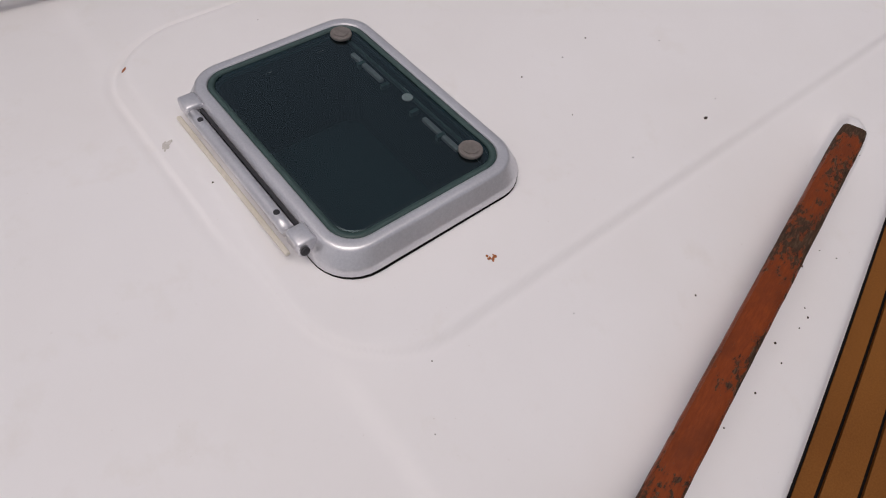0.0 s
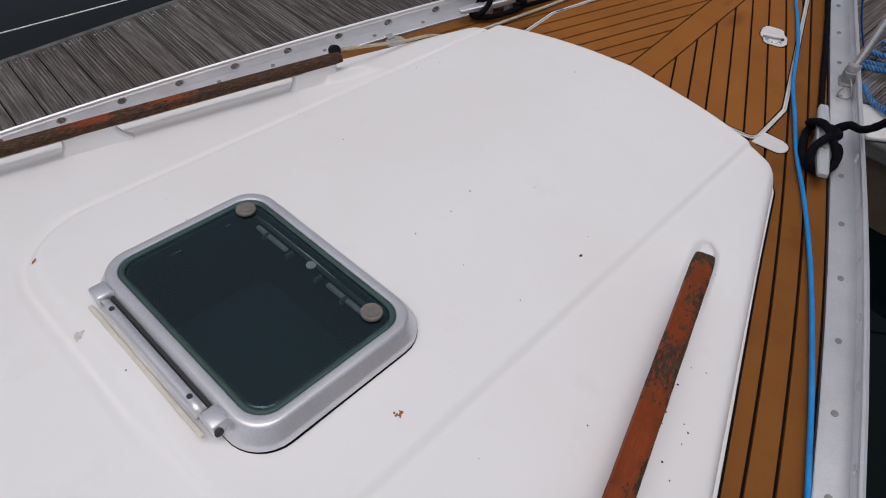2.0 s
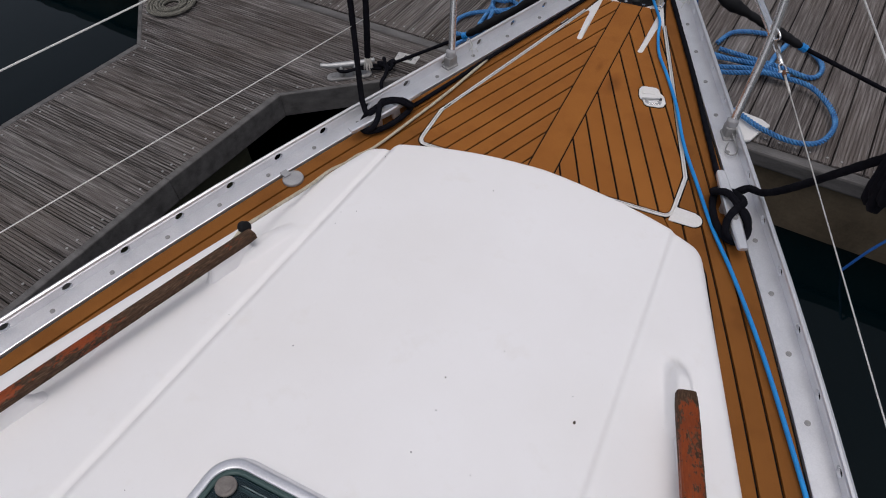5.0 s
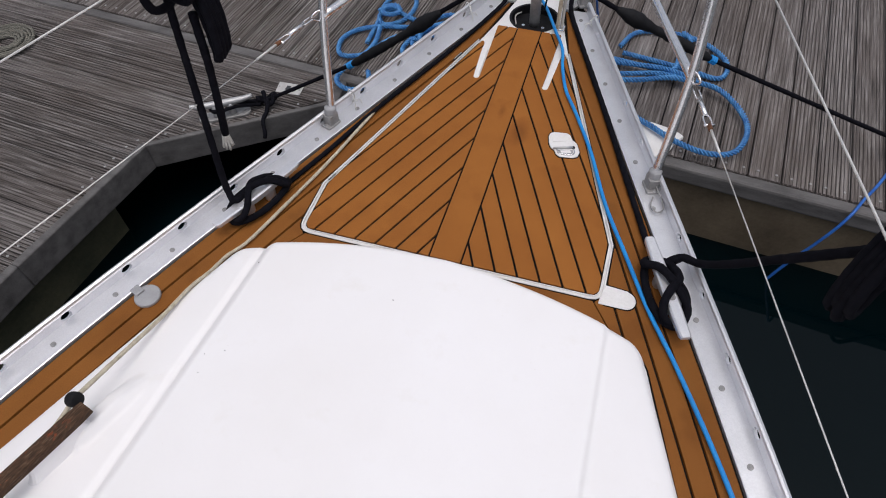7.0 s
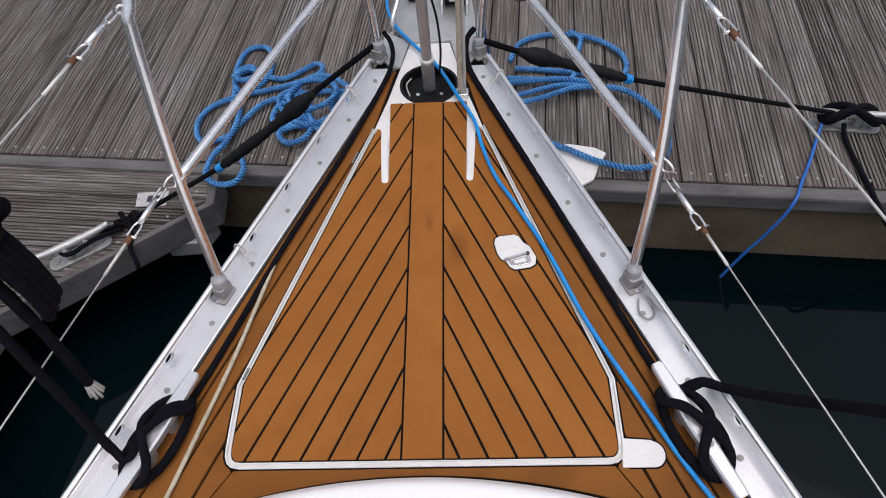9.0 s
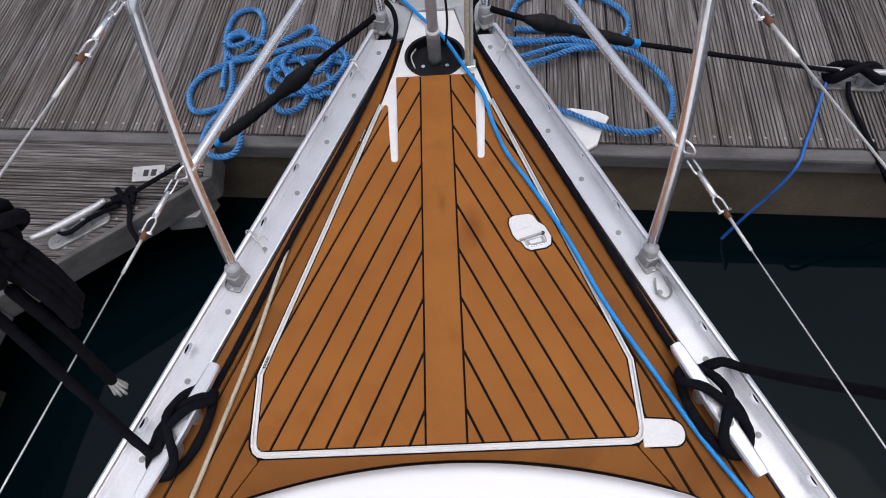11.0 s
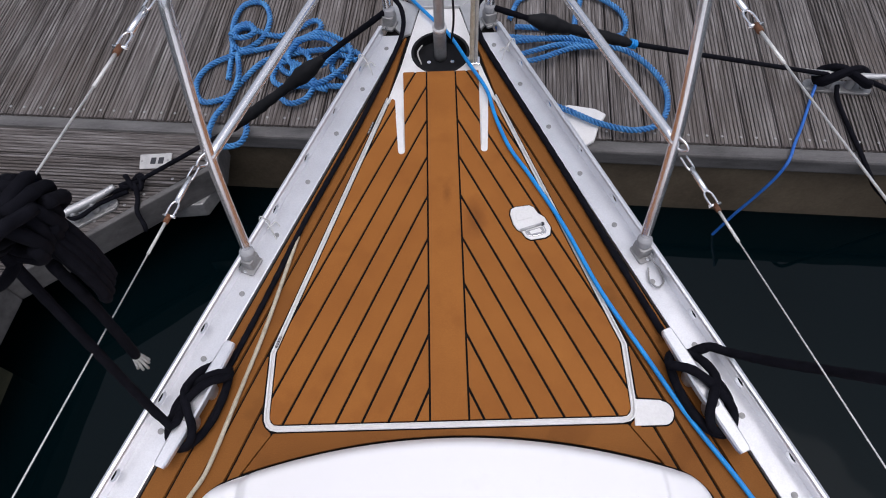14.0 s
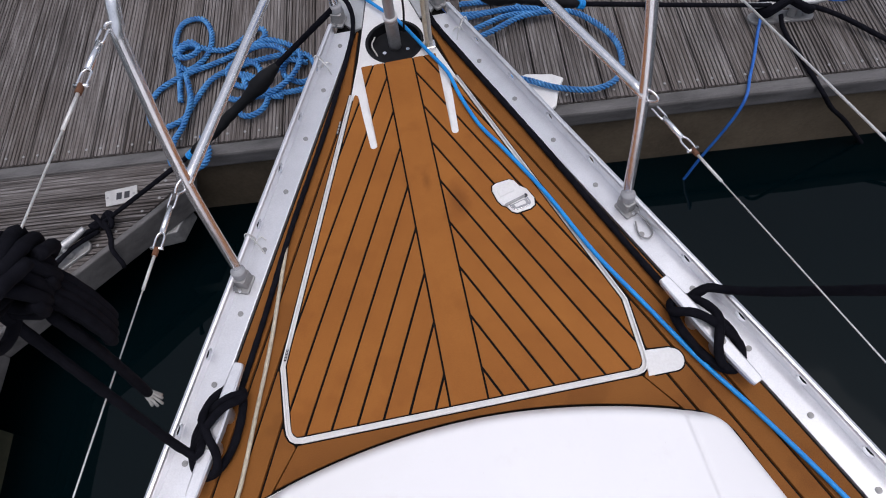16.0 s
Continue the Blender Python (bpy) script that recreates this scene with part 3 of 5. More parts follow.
# knuckle hinges along the port edge
for (x0, y0), (x1, y1) in (((-0.1790, 0.786), (-0.1915, 0.747)), ((-0.3585, 0.196), (-0.3655, 0.172))):
    hinge = part("hinge", (lambda b: (prism(b, [(x0 - 0.003, y0), (x0 + 0.002, y0), (x1 + 0.002, y1), (x1 - 0.003, y1)], -0.001, 0.0030), b)[-1])(bmesh.new()), INK, lid, "small dark knuckle hinge")
    for k in range(4):
        a, b = k / 4 + 0.02, k / 4 + 0.19
        tube("knuckle", [(x0 + (x1 - x0) * a, y0 + (y1 - y0) * a, 0.0035), (x0 + (x1 - x0) * b, y0 + (y1 - y0) * b, 0.0035)], 0.0018, ALU_DULL, hinge, "", 8, 0.01)
# flush latch
LATCH = [(0.155, 0.488), (0.161, 0.460), (0.169, 0.445), (0.179, 0.439), (0.187, 0.424), (0.198, 0.417), (0.232, 0.422), (0.244, 0.430), (0.247, 0.449), (0.235, 0.478), (0.221, 0.489), (0.212, 0.506), (0.202, 0.512), (0.168, 0.508), (0.158, 0.502)]
bm = bmesh.new()
prism(bm, LATCH, 0.0015, 0.0055)
bevel(bm, 0.0022, 3, 60)
latch = part("latch", bm, WHITE, lid, "white plastic flush latch", True)
bm = bmesh.new()
prism(bm, [(0.166, 0.484), (0.170, 0.467), (0.206, 0.477), (0.202, 0.494)], 0.0050, 0.0066)
bevel(bm, 0.0011, 2, 60)
part("latch_pad", bm, WHITE, latch)
# no hollow here: a flat grey plate paints the recess's shade
bm = bmesh.new()
prism(bm, [(0.188, 0.440), (0.194, 0.427), (0.200, 0.424), (0.226, 0.429), (0.233, 0.435), (0.228, 0.451)], 0.0054, 0.0060)
part("latch_recess_shade", bm, GREY_PL, latch, "grey plate drawn as the finger recess's shade")
bm = bmesh.new()
prism(bm, [(0.196, 0.439), (0.199, 0.431), (0.223, 0.436), (0.225, 0.440), (0.221, 0.447)], 0.0058, 0.0066)
bevel(bm, 0.0005, 1, 60)
part("latch_flap", bm, WHITE, latch)
tube("latch_bail", [(0.186, 0.441, 0.0075), (0.190, 0.430, 0.0075), (0.199, 0.425, 0.0075), (0.226, 0.430, 0.0075), (0.234, 0.437, 0.0075), (0.229, 0.455, 0.0075)], 0.0013, STEEL, latch, "thin bail", 6, 0.003)
tube("latch_pin", [(0.176, 0.441, 0.0080), (0.226, 0.457, 0.0080)], 0.0034, ALU_DULL, latch, "grey latch bar", 10)
bm = bmesh.new()
disc(bm, (0.228, 0.457, 0.0050), 0.0048, 0.0042, 14)
part("latch_pivot", bm, INK, latch)
bm = bmesh.new()
prism(bm, [((x - 0.201) * 1.06 + 0.201, (y - 0.466) * 1.06 + 0.466) for x, y in LATCH], 0.0012, 0.0026)
part("latch_seam", bm, CAULK, lid)

# ---------------------------------------------------------------- bow: well, furler, stem fitting
well = thing("furler_well", "round black furler well sunk in the white bow plate", "deck well", at=(0, WELL_Y, 0))
bm = bmesh.new()
n = 36
rings = []
for r, z in ((0.082, -0.0034), (0.082, -0.0014), (0.0745, -0.0010), (0.0735, -0.0030), (0.0735, -0.032)):
    rings.append([bm.verts.new((r * math.cos(2 * math.pi * i / n), r * math.sin(2 * math.pi * i / n), z)) for i in range(n)])
for u, v in zip(rings[:-1], rings[1:]):
    for i in range(n):
        j = (i + 1) % n
        bm.faces.new((u[i], u[j], v[j], v[i]))
bm.faces.new(rings[-1])
part("well_rim", bm, RUBBER, well, "black ring")
for x in (-0.033, 0.033):
    bm = bmesh.new()
    disc(bm, (x, -0.012, -0.0305), 0.0055, 0.004, 12)
    part("screw", bm, STEEL, well)
tube("cable", [(-0.054, -0.030, -0.016), (-0.064, 0.008, -0.010), (-0.052, 0.045, -0.018)], 0.0022, WHITE_ROPE, well, "thin pale cord", 6, 0.006)

furler = thing("furler", "grey headsail furler stem rising from the bow well", "furler", at=(0, 1.045, 0))
tube("socket", [(0, 0.004, -0.034), (0, -0.012, 0.085)], 0.0175, CAST, furler, "dark grey socket", 14, 0.02)
tube("collar", [(0, -0.012, 0.083), (0, -0.0135, 0.095)], 0.0195, WHITE, furler, "pale collar ring", 14, 0.006)
tube("stem", [(0, -0.0135, 0.09), (0, -0.05, 0.36)], 0.0140, ALU_DULL, furler, "grey aluminium tube", 14, 0.03)
c = spline([(0, -0.048, 0.345), (0, -0.062, 0.46), (0, -0.08, 0.60)], 0.004)
rr = 0.030 + 0.003 * np.sin(np.arange(len(c)) * 0.9)
rr[:4] = np.linspace(0.012, 0.03, 4)
v, f = sweep(c, rr, 14)
mesh_ob("wrapping", v, f, NAVY_LINE, furler, "blue cord wound round the stay", True)
tube("stay", [(0, -0.07, 0.52), (0, -0.62, 2.6)], 0.012, ALU_DULL, furler, "headstay foil", 10, 0.3)
tube("lashing", [(0.022, -0.042, 0.30), (0.034, -0.03, 0.22), (0.038, -0.02, 0.12), (0.03, -0.01, 0.03)], 0.003, RUBBER, furler, "black cord", 6, 0.01)

stem_fit = thing("stem_fitting", "grey metal stem fitting with an anchor roller", "stem fitting", at=(0, 1.3, 0))
bm = bmesh.new()
prism(bm, [(-0.066, -0.085), (0.066, -0.085), (0.135, -0.03), (0.135, 0.02), (0.105, 0.36), (-0.085, 0.36), (-0.105, 0.02), (-0.105, -0.03)], -0.004, 0.006)
bevel(bm, 0.002, 2, 50)
part("bow_plate", bm, ALU_DULL, stem_fit)
for s in (-1, 1):
    bm = bmesh.new()
    prism(bm, [(s * 0.060, -0.083), (s * 0.083, -0.19), (s * 0.105, -0.20), (s * 0.140, -0.15), (s * 0.134, -0.032)], -0.0045, 0.004)
    part("side_plate", bm, ALU_DULL, stem_fit)
for x0 in (0.036, 0.112):
    bm = bmesh.new()
    m = Matrix.Translation((x0, 0, 0)) @ Matrix.Rotation(radians(90), 4, "Z") @ Matrix.Rotation(radians(90), 4, "X")
    prism(bm, [(0.03, 0.006), (0.30, 0.006), (0.30, 0.060), (0.11, 0.060), (0.05, 0.030)], -0.004, 0.004, m)
    bevel(bm, 0.0015, 1, 50)
    cheek = part("roller_cheek", bm, ALU_DULL, stem_fit, "dull metal cheek plate")
    for y in (0.09, 0.20):
        tube("cheek_bolt", [(x0 - 0.008, y, 0.034), (x0 + 0.008, y, 0.034)], 0.006, STEEL, cheek, "", 10, 0.008)
tube("guard_bar", [(-0.110, -0.045, 0.004), (-0.108, -0.030, 0.040), (-0.092, 0.020, 0.070), (-0.086, 0.10, 0.085), (-0.086, 0.22, 0.090)], 0.0075, STEEL, stem_fit, "bent steel guard bar", 10, 0.010)
bm = bmesh.new()
box(bm, (-0.045, 0.135, 0.030), (0.050, 0.070, 0.045))
bevel(bm, 0.008, 2)
part("roller_block", bm, RUBBER, stem_fit, "black rubber chock")
bm = bmesh.new()
m = Matrix.Translation((0.045, 0.09, 0.034)) @ Matrix.Rotation(radians(90), 4, "Y")
disc(bm, (0, 0, 0), 0.026, 0.06, 18, m)
part("roller", bm, RUBBER, stem_fit, "black rubber roller")
anchor = thing("anchor", "plough anchor with pale flukes and rusty edges on the bow roller", "anchor", at=(0.075, 1.45, 0.05))
bm = bmesh.new()
box(bm, (0.0, 0.0, 0.02), (0.032, 0.30, 0.030), Matrix.Rotation(radians(-6), 4, "X"))
bevel(bm, 0.004)
part("shank", bm, WHITE, anchor, "pale painted shank")
bm = bmesh.new()
m = Matrix.Translation((0.165, 0.155, -0.10)) @ Matrix.Rotation(radians(20), 4, "Y") @ Matrix.Rotation(radians(-18), 4, "Z")
prism(bm, round_rect(0.22, 0.20, 0.07), -0.006, 0.006, m)
bevel(bm, 0.003, 2, 40)
part("fluke", bm, RUST, anchor, "rusty rounded fluke")
bm = bmesh.new()
prism(bm, round_rect(0.19, 0.17, 0.06), 0.0065, 0.009, m)
part("fluke_face", bm, FLUKE, anchor, "worn brown paint")

# ---------------------------------------------------------------- toe rails
P_END = 1.10


for side in (-1, 1):
    t = thing("toe_rail", "perforated aluminium toe rail bolted along the deck edge", "toe rail", "toe rails")
    kx = 1 / 0.926
    cuts = []
    y = -0.236 - 0.15 * 18
    while y < P_END - 0.05:
        cuts.append((y - 0.012, y + 0.012))
        y += 0.15
    # flange and rolled top
    for name, sec in (("flange", [(-0.055, -0.006), (-0.055, 0.0045), (-0.053, 0.0055), (-0.002, 0.0055), (0.005, 0.0055), (0.005, -0.03)]),
                      ("top_bead", [(-0.0035, 0.030), (-0.0050, 0.036), (-0.0035, 0.0415), (0.001, 0.0435), (0.006, 0.0415), (0.0075, 0.036), (0.005, 0.030)])):
        yr = np.concatenate([np.linspace(-3.4, -1.0, 24), np.linspace(-0.9, P_END, 14)])
        k = len(sec)
        verts = [(side * (rail_x(y) + o * kx), y, z) for y in yr for o, z in sec]
        faces = []
        for i in range(len(yr) - 1):
            for j in range(k):
                j2 = (j + 1) % k
                faces.append((i * k + j, i * k + j2, (i + 1) * k + j2, (i + 1) * k + j))
        faces += [tuple(range(k)), tuple((len(yr) - 1) * k + j for j in range(k))]
        mesh_ob(name, verts, faces, ALU, t)
    # upright web with oval slots
    bm = bmesh.new()

    def web(ya, yb, za, zb):
        pa, pb = rail_x(ya), rail_x(yb)
        vs = []
        for yv, xv in ((ya, pa), (yb, pb)):
            for o in (-0.0025 * kx, 0.004 * kx):
                for z in (za, zb):
                    vs.append(bm.verts.new((side * (xv + o), yv, z)))
        for q in ((0, 1, 3, 2), (4, 5, 7, 6), (0, 1, 5, 4), (2, 3, 7, 6), (1, 3, 7, 5), (0, 2, 6, 4)):
            bm.faces.new([vs[i] for i in q])

    pos = -3.4
    for a, b in cuts:
        if a <= pos:
            continue
        web(pos, a, 0.0055, 0.032)
        web(a, b, 0.0055, 0.0080)
        web(a, b, 0.0290, 0.032)
        for u, v, h in ((a, a + 0.0018, 0.0066), (a + 0.0018, a + 0.0045, 0.0033), (a + 0.0045, a + 0.0075, 0.0012), (b - 0.0075, b - 0.0045, 0.0012), (b - 0.0045, b - 0.0018, 0.0033), (b - 0.0018, b, 0.0066)):
            web(u, v, 0.0080, 0.0080 + h)
            web(u, v, 0.0290 - h, 0.0290)
        pos = b
    web(pos, P_END, 0.0055, 0.032)
    part("web", bm, ALU, t)
    me = None
    for k in range(-9, 9):
        y = -0.236 + 0.15 * k + 0.085
        if y > P_END - 0.04 or abs(y - 0.377) < 0.03:
            continue
        if me is None:
            bm = bmesh.new()
            disc(bm, (0, 0, 0), 0.0062, 0.0025, 14)
            disc(bm, (0, 0, 0.0022), 0.003, 0.0014, 6)
            me = part("bolt", bm, CAST, t)
            me.location = (side * (rail_x(y) - 0.034), y, 0.0052)
        else:
            ob = new("bolt", me.data)
            ob.parent = t
            ob.location = (side * (rail_x(y) - 0.034), y, 0.0052)

# black cord lying along the inside of each rail
braid("thin_rope", [(-0.128, 1.192, 0.060), (-0.108, 1.165, 0.045), (-0.103, 1.12, 0.022), (-0.125, 1.03, 0.012), (-0.214, 0.775, 0.010), (-0.310, 0.533, 0.010), (-0.345, 0.44, 0.010), (-0.405, 0.27, 0.009), (-0.462, 0.12, 0.008)], 0.0065, BLACK_ROPE)
tagged(bpy.data.objects["thin_rope"], "black braided cord lying along the port toe rail", "rope")
ob = braid("thin_rope", [(0.130, 1.192, 0.060), (0.108, 1.165, 0.045), (0.106, 1.11, 0.024), (0.122, 1.05, 0.012), (0.175, 0.914, 0.009), (0.290, 0.62, 0.009), (0.386, 0.36, 0.009), (0.447, 0.196, 0.009), (0.462, 0.160, 0.012)], 0.0078, BLACK_ROPE)
tagged(ob, "black braided cord lying along the starboard toe rail", "rope")


# ---------------------------------------------------------------- deck cleats with made-fast lines
def deck_cleat(side):
    t = thing("deck_cleat", "aluminium cleat beside the toe rail with a black line made fast", "cleat", "deck cleats")
    a, b = Vector((side * 0.450, 0.170, 0.043)), Vector((side * 0.551, -0.078, 0.043))
    d = (b - a).normalized()
    n = Vector((-d.y, d.x, 0))
    mid = (a + b) / 2
    bm = bmesh.new()
    L = (b - a).length
    prof = [(-0.5, 0.0095, 0.004), (-0.47, 0.012, 0.006), (-0.25, 0.014, 0.009), (0.0, 0.0155, 0.012), (0.25, 0.014, 0.009), (0.47, 0.012, 0.006), (0.5, 0.0095, 0.004)]
    rings = []
    for s, w, h in prof:
        c = mid + d * (s * L)
        rings.append([bm.verts.new(c + n * (w * sx) + Vector((0, 0, z))) for sx, z in ((-1, -h), (1, -h), (1, 0.003), (0.75, 0.006), (-0.75, 0.006), (-1, 0.003))])
    for r, s in zip(rings[:-1], rings[1:]):
        for i in range(6):
            j = (i + 1) % 6
            bm.faces.new((r[i], r[j], s[j], s[i]))
    bm.faces.new(rings[0])
    bm.faces.new(rings[-1][::-1])
    part("horn_bar", bm, ALU, t)
    for s in (-0.13, 0.13):
        c = mid + d * (s * L)
        bm = bmesh.new()
        prism(bm, [(c.x + 0.012 * math.cos(2 * math.pi * i / 12), c.y + 0.018 * math.sin(2 * math.pi * i / 12)) for i in range(12)], 0.002, 0.036)
        part("post", bm, ALU, t)
        bm = bmesh.new()
        disc(bm, (c.x, c.y, 0.0485), 0.008, 0.002, 14)
        part("bolt", bm, CAST, t)
    return t, a, b, d, n, mid, L


for side in (-1, 1):
    t, a, b, d, n, mid, L = deck_cleat(side)
    R = 0.0085

    def at(s, w, z):
        p = mid + d * (s * L) + n * (0.86 * w * side)
        return (p.x, p.y, z)

    # figure-of-eight turns over the horns (w>0 is outboard)
    path = [at(-0.28, 0.030, 0.018), at(-0.33, -0.012, 0.016), at(-0.16, -0.036, 0.018), at(0.10, -0.042, 0.018), at(0.30, -0.022, 0.018), at(0.33, 0.012, 0.020),
            at(0.20, 0.038, 0.032), at(0.02, 0.014, 0.060), at(-0.14, -0.010, 0.062), at(-0.26, -0.034, 0.034), at(-0.33, -0.006, 0.020), at(-0.25, 0.032, 0.030),
            at(-0.05, 0.036, 0.052), at(0.08, 0.0, 0.064), at(0.18, -0.026, 0.050), at(0.29, -0.026, 0.028), at(0.31, 0.016, 0.024), at(0.12, 0.045, 0.028), at(-0.05, 0.046, 0.022)]
    name = "mooring_line"
    if side > 0:
        path = [(0.765, -0.150, 0.535), (0.737, -0.114, 0.470), (0.669, -0.026, 0.305), (0.600, 0.062, 0.140), (0.560, 0.108, 0.066), (0.525, 0.128, 0.050)] + path
        ob = thing(name, "black braided mooring line hitched on a deck cleat and the lifeline", "rope")
        braid("standing_part", path[:7], R + 0.001, BLACK_ROPE, ob)
        braid("cleat_hitch", path[5:], R + 0.001, BLACK_ROPE, ob)
    else:
        path = [(-0.604, 0.118, 0.56), (-0.592, 0.088, 0.42), (-0.574, 0.047, 0.23), (-0.562, 0.020, 0.105), (-0.548, 0.006, 0.066), (-0.530, 0.002, 0.054)] + path + [at(-0.2, 0.0, 0.052), at(-0.3, -0.03, 0.03)]
        ob = thing(name, "black braided line hitched on a deck cleat and the lifeline", "rope")
        braid("standing_part", path[:7], R, BLACK_ROPE, ob)
        braid("cleat_hitch", path[5:], R, BLACK_ROPE, ob)

# ---------------------------------------------------------------- pulpit
pulpit = thing("pulpit", "polished stainless tube bow pulpit with cast feet", "pulpit")
RT = 0.0115
for s in (-1, 1):
    tube("leg", [(s * 0.442, 0.377, 0.012), (s * 0.459, 0.467, 0.285), (s * 0.447, 0.540, 0.545), (s * 0.440, 0.562, 0.595), (s * 0.415, 0.63, 0.640), (s * 0.30, 0.95, 0.665), (s * 0.17, 1.25, 0.68), (s * 0.06, 1.42, 0.69), (0, 1.45, 0.69)], RT, STEEL, pulpit, "", 14, 0.012)
    tube("lower_rail", [(s * 0.4585, 0.462, 0.285), (s * 0.25, 0.985, 0.30), (s * 0.160, 1.19, 0.305)], RT * 0.95, STEEL, pulpit, "", 14, 0.03)
    tube("front_leg", [(s * 0.142, 1.150, 0.012), (s * 0.160, 1.19, 0.305), (s * 0.17, 1.25, 0.68)], RT, STEEL, pulpit, "", 14, 0.03)
    for x, y in ((0.442, 0.377), (0.142, 1.150)):
        bm = bmesh.new()
        m = pose(s * x, y, 0) @ Matrix.Rotation(s * radians(22), 4, "Z")
        prism(bm, round_rect(0.040, 0.048, 0.006, 3, 0, -0.007), 0.004, 0.012, m)
        prism(bm, round_rect(0.033, 0.036, 0.007, 4, 0, -0.002), 0.010, 0.040, m)
        bevel(bm, 0.002, 2, 40)
        foot = part("foot", bm, CAST, pulpit, "dull cast square tube foot")
        tube("collar", [(s * x, y, 0.036), (s * x, y + 0.004, 0.056)], 0.0165, GREY_PL, foot, "pale ring", 16, 0.005)
        bm = bmesh.new()
        disc(bm, (0, -0.027, 0.0118), 0.0045, 0.003, 10, m)
        part("bolt", bm, STEEL, foot)
    # eyes for the lifelines
    for p, q in (((s * 0.459, 0.467, 0.285), (s * 0.478, 0.440, 0.290)), ((s * 0.441, 0.556, 0.585), (s * 0.455, 0.548, 0.598))):
        p, q = np.array(p), np.array(q)
        side_v = np.array([0, 0, 0.012])
        tube("eye", [p + side_v, (p + q) / 2 + side_v * 1.1, q, (p + q) / 2 - side_v * 1.1, p - side_v], 0.0028, STEEL, pulpit, "", 6, 0.004)
# shackled wire loop hanging on the starboard foot
tube("wire_loop", [(0.452, 0.352, 0.03), (0.474, 0.325, 0.012), (0.478, 0.295, 0.012), (0.462, 0.283, 0.012), (0.448, 0.300, 0.012), (0.450, 0.33, 0.014)], 0.0020, CAST, pulpit, "thin wire loop", 6, 0.004)

for s, y, z in ((-1, 0.47, 0.022), (-1, 0.98, 0.03), (1, 1.02, 0.03)):
    x = rail_x(y)
    tie = thing("cord_tie", "short loop of thin wire twisted round the toe rail", "rope", "cord ties")
    tube("knot", [(s * (x + 0.012), y, 0.02), (s * (x + 0.004), y + 0.004, 0.050), (s * (x - 0.012), y + 0.002, 0.03), (s * (x - 0.006), y - 0.006, 0.014), (s * (x - 0.020), y + 0.012, 0.012), (s * (x - 0.032), y + 0.002, 0.010)], 0.0017, WIRE, tie, "", 6, 0.004)
    tube("end", [(s * (x - 0.004), y, 0.044), (s * (x - 0.02), y - 0.02, 0.03), (s * (x - 0.028), y - 0.034, 0.010)], 0.0014, WIRE, tie, "", 6, 0.004)

# ---------------------------------------------------------------- lifelines
LIFE = {"upper": ((0.455, 0.548, 0.598), (0.815, -1.05, 0.642)), "lower": ((0.478, 0.440, 0.290), (0.905, -1.15, 0.325))}
for s in (-1, 1):
    for kind, (p, q) in LIFE.items():
        t = thing("lifeline", "wire lifeline with a turnbuckle and rusty swage at the pulpit", "lifeline", "lifelines")
        if s > 0 and kind == "lower":
            p, q = (0.474, 0.440, 0.270), (0.950, -1.15, 0.285)
        p, q = np.array([s * p[0], p[1], p[2]]), np.array([s * q[0], q[1], q[2]])
        u = (q - p) / np.linalg.norm(q - p)
        w = np.cross(u, [0, 0, 1.0])
        w /= np.linalg.norm(w)
        far = p + u * 3.4
        tube("wire", [p + u * 0.15, far], 0.0018 if kind == "upper" else 0.0014, WIRE, t, "", 8, 0.4)
        tube("swage", [p + u * 0.125, p + u * 0.205], 0.0029, WIRE, t, "", 8, 0.04)
        tube("barrel", [p + u * 0.030, p + u * 0.088], 0.0055, STEEL, t, "polished turnbuckle barrel", 10, 0.02)
        for o in (-1, 1):
            tube("fork_arm", [p + u * 0.0 + w * o * 0.006, p + u * 0.03 + w * o * 0.006, p + u * 0.035], 0.0022, STEEL, t, "", 6, 0.006)
            tube("jaw_arm", [p + u * 0.086, p + u * 0.094 + w * o * 0.0075, p + u * 0.122 + w * o * 0.0075], 0.0022, STEEL, t, "", 6, 0.006)
        tube("pin", [p + u * 0.120 - w * 0.012, p + u * 0.120 + w * 0.012], 0.0032, STEEL, t, "", 8, 0.01)
        tube("rusty_end", [p + u * 0.119, p + u * 0.136], 0.0052, RUST, t, "rust-stained terminal", 8, 0.008)

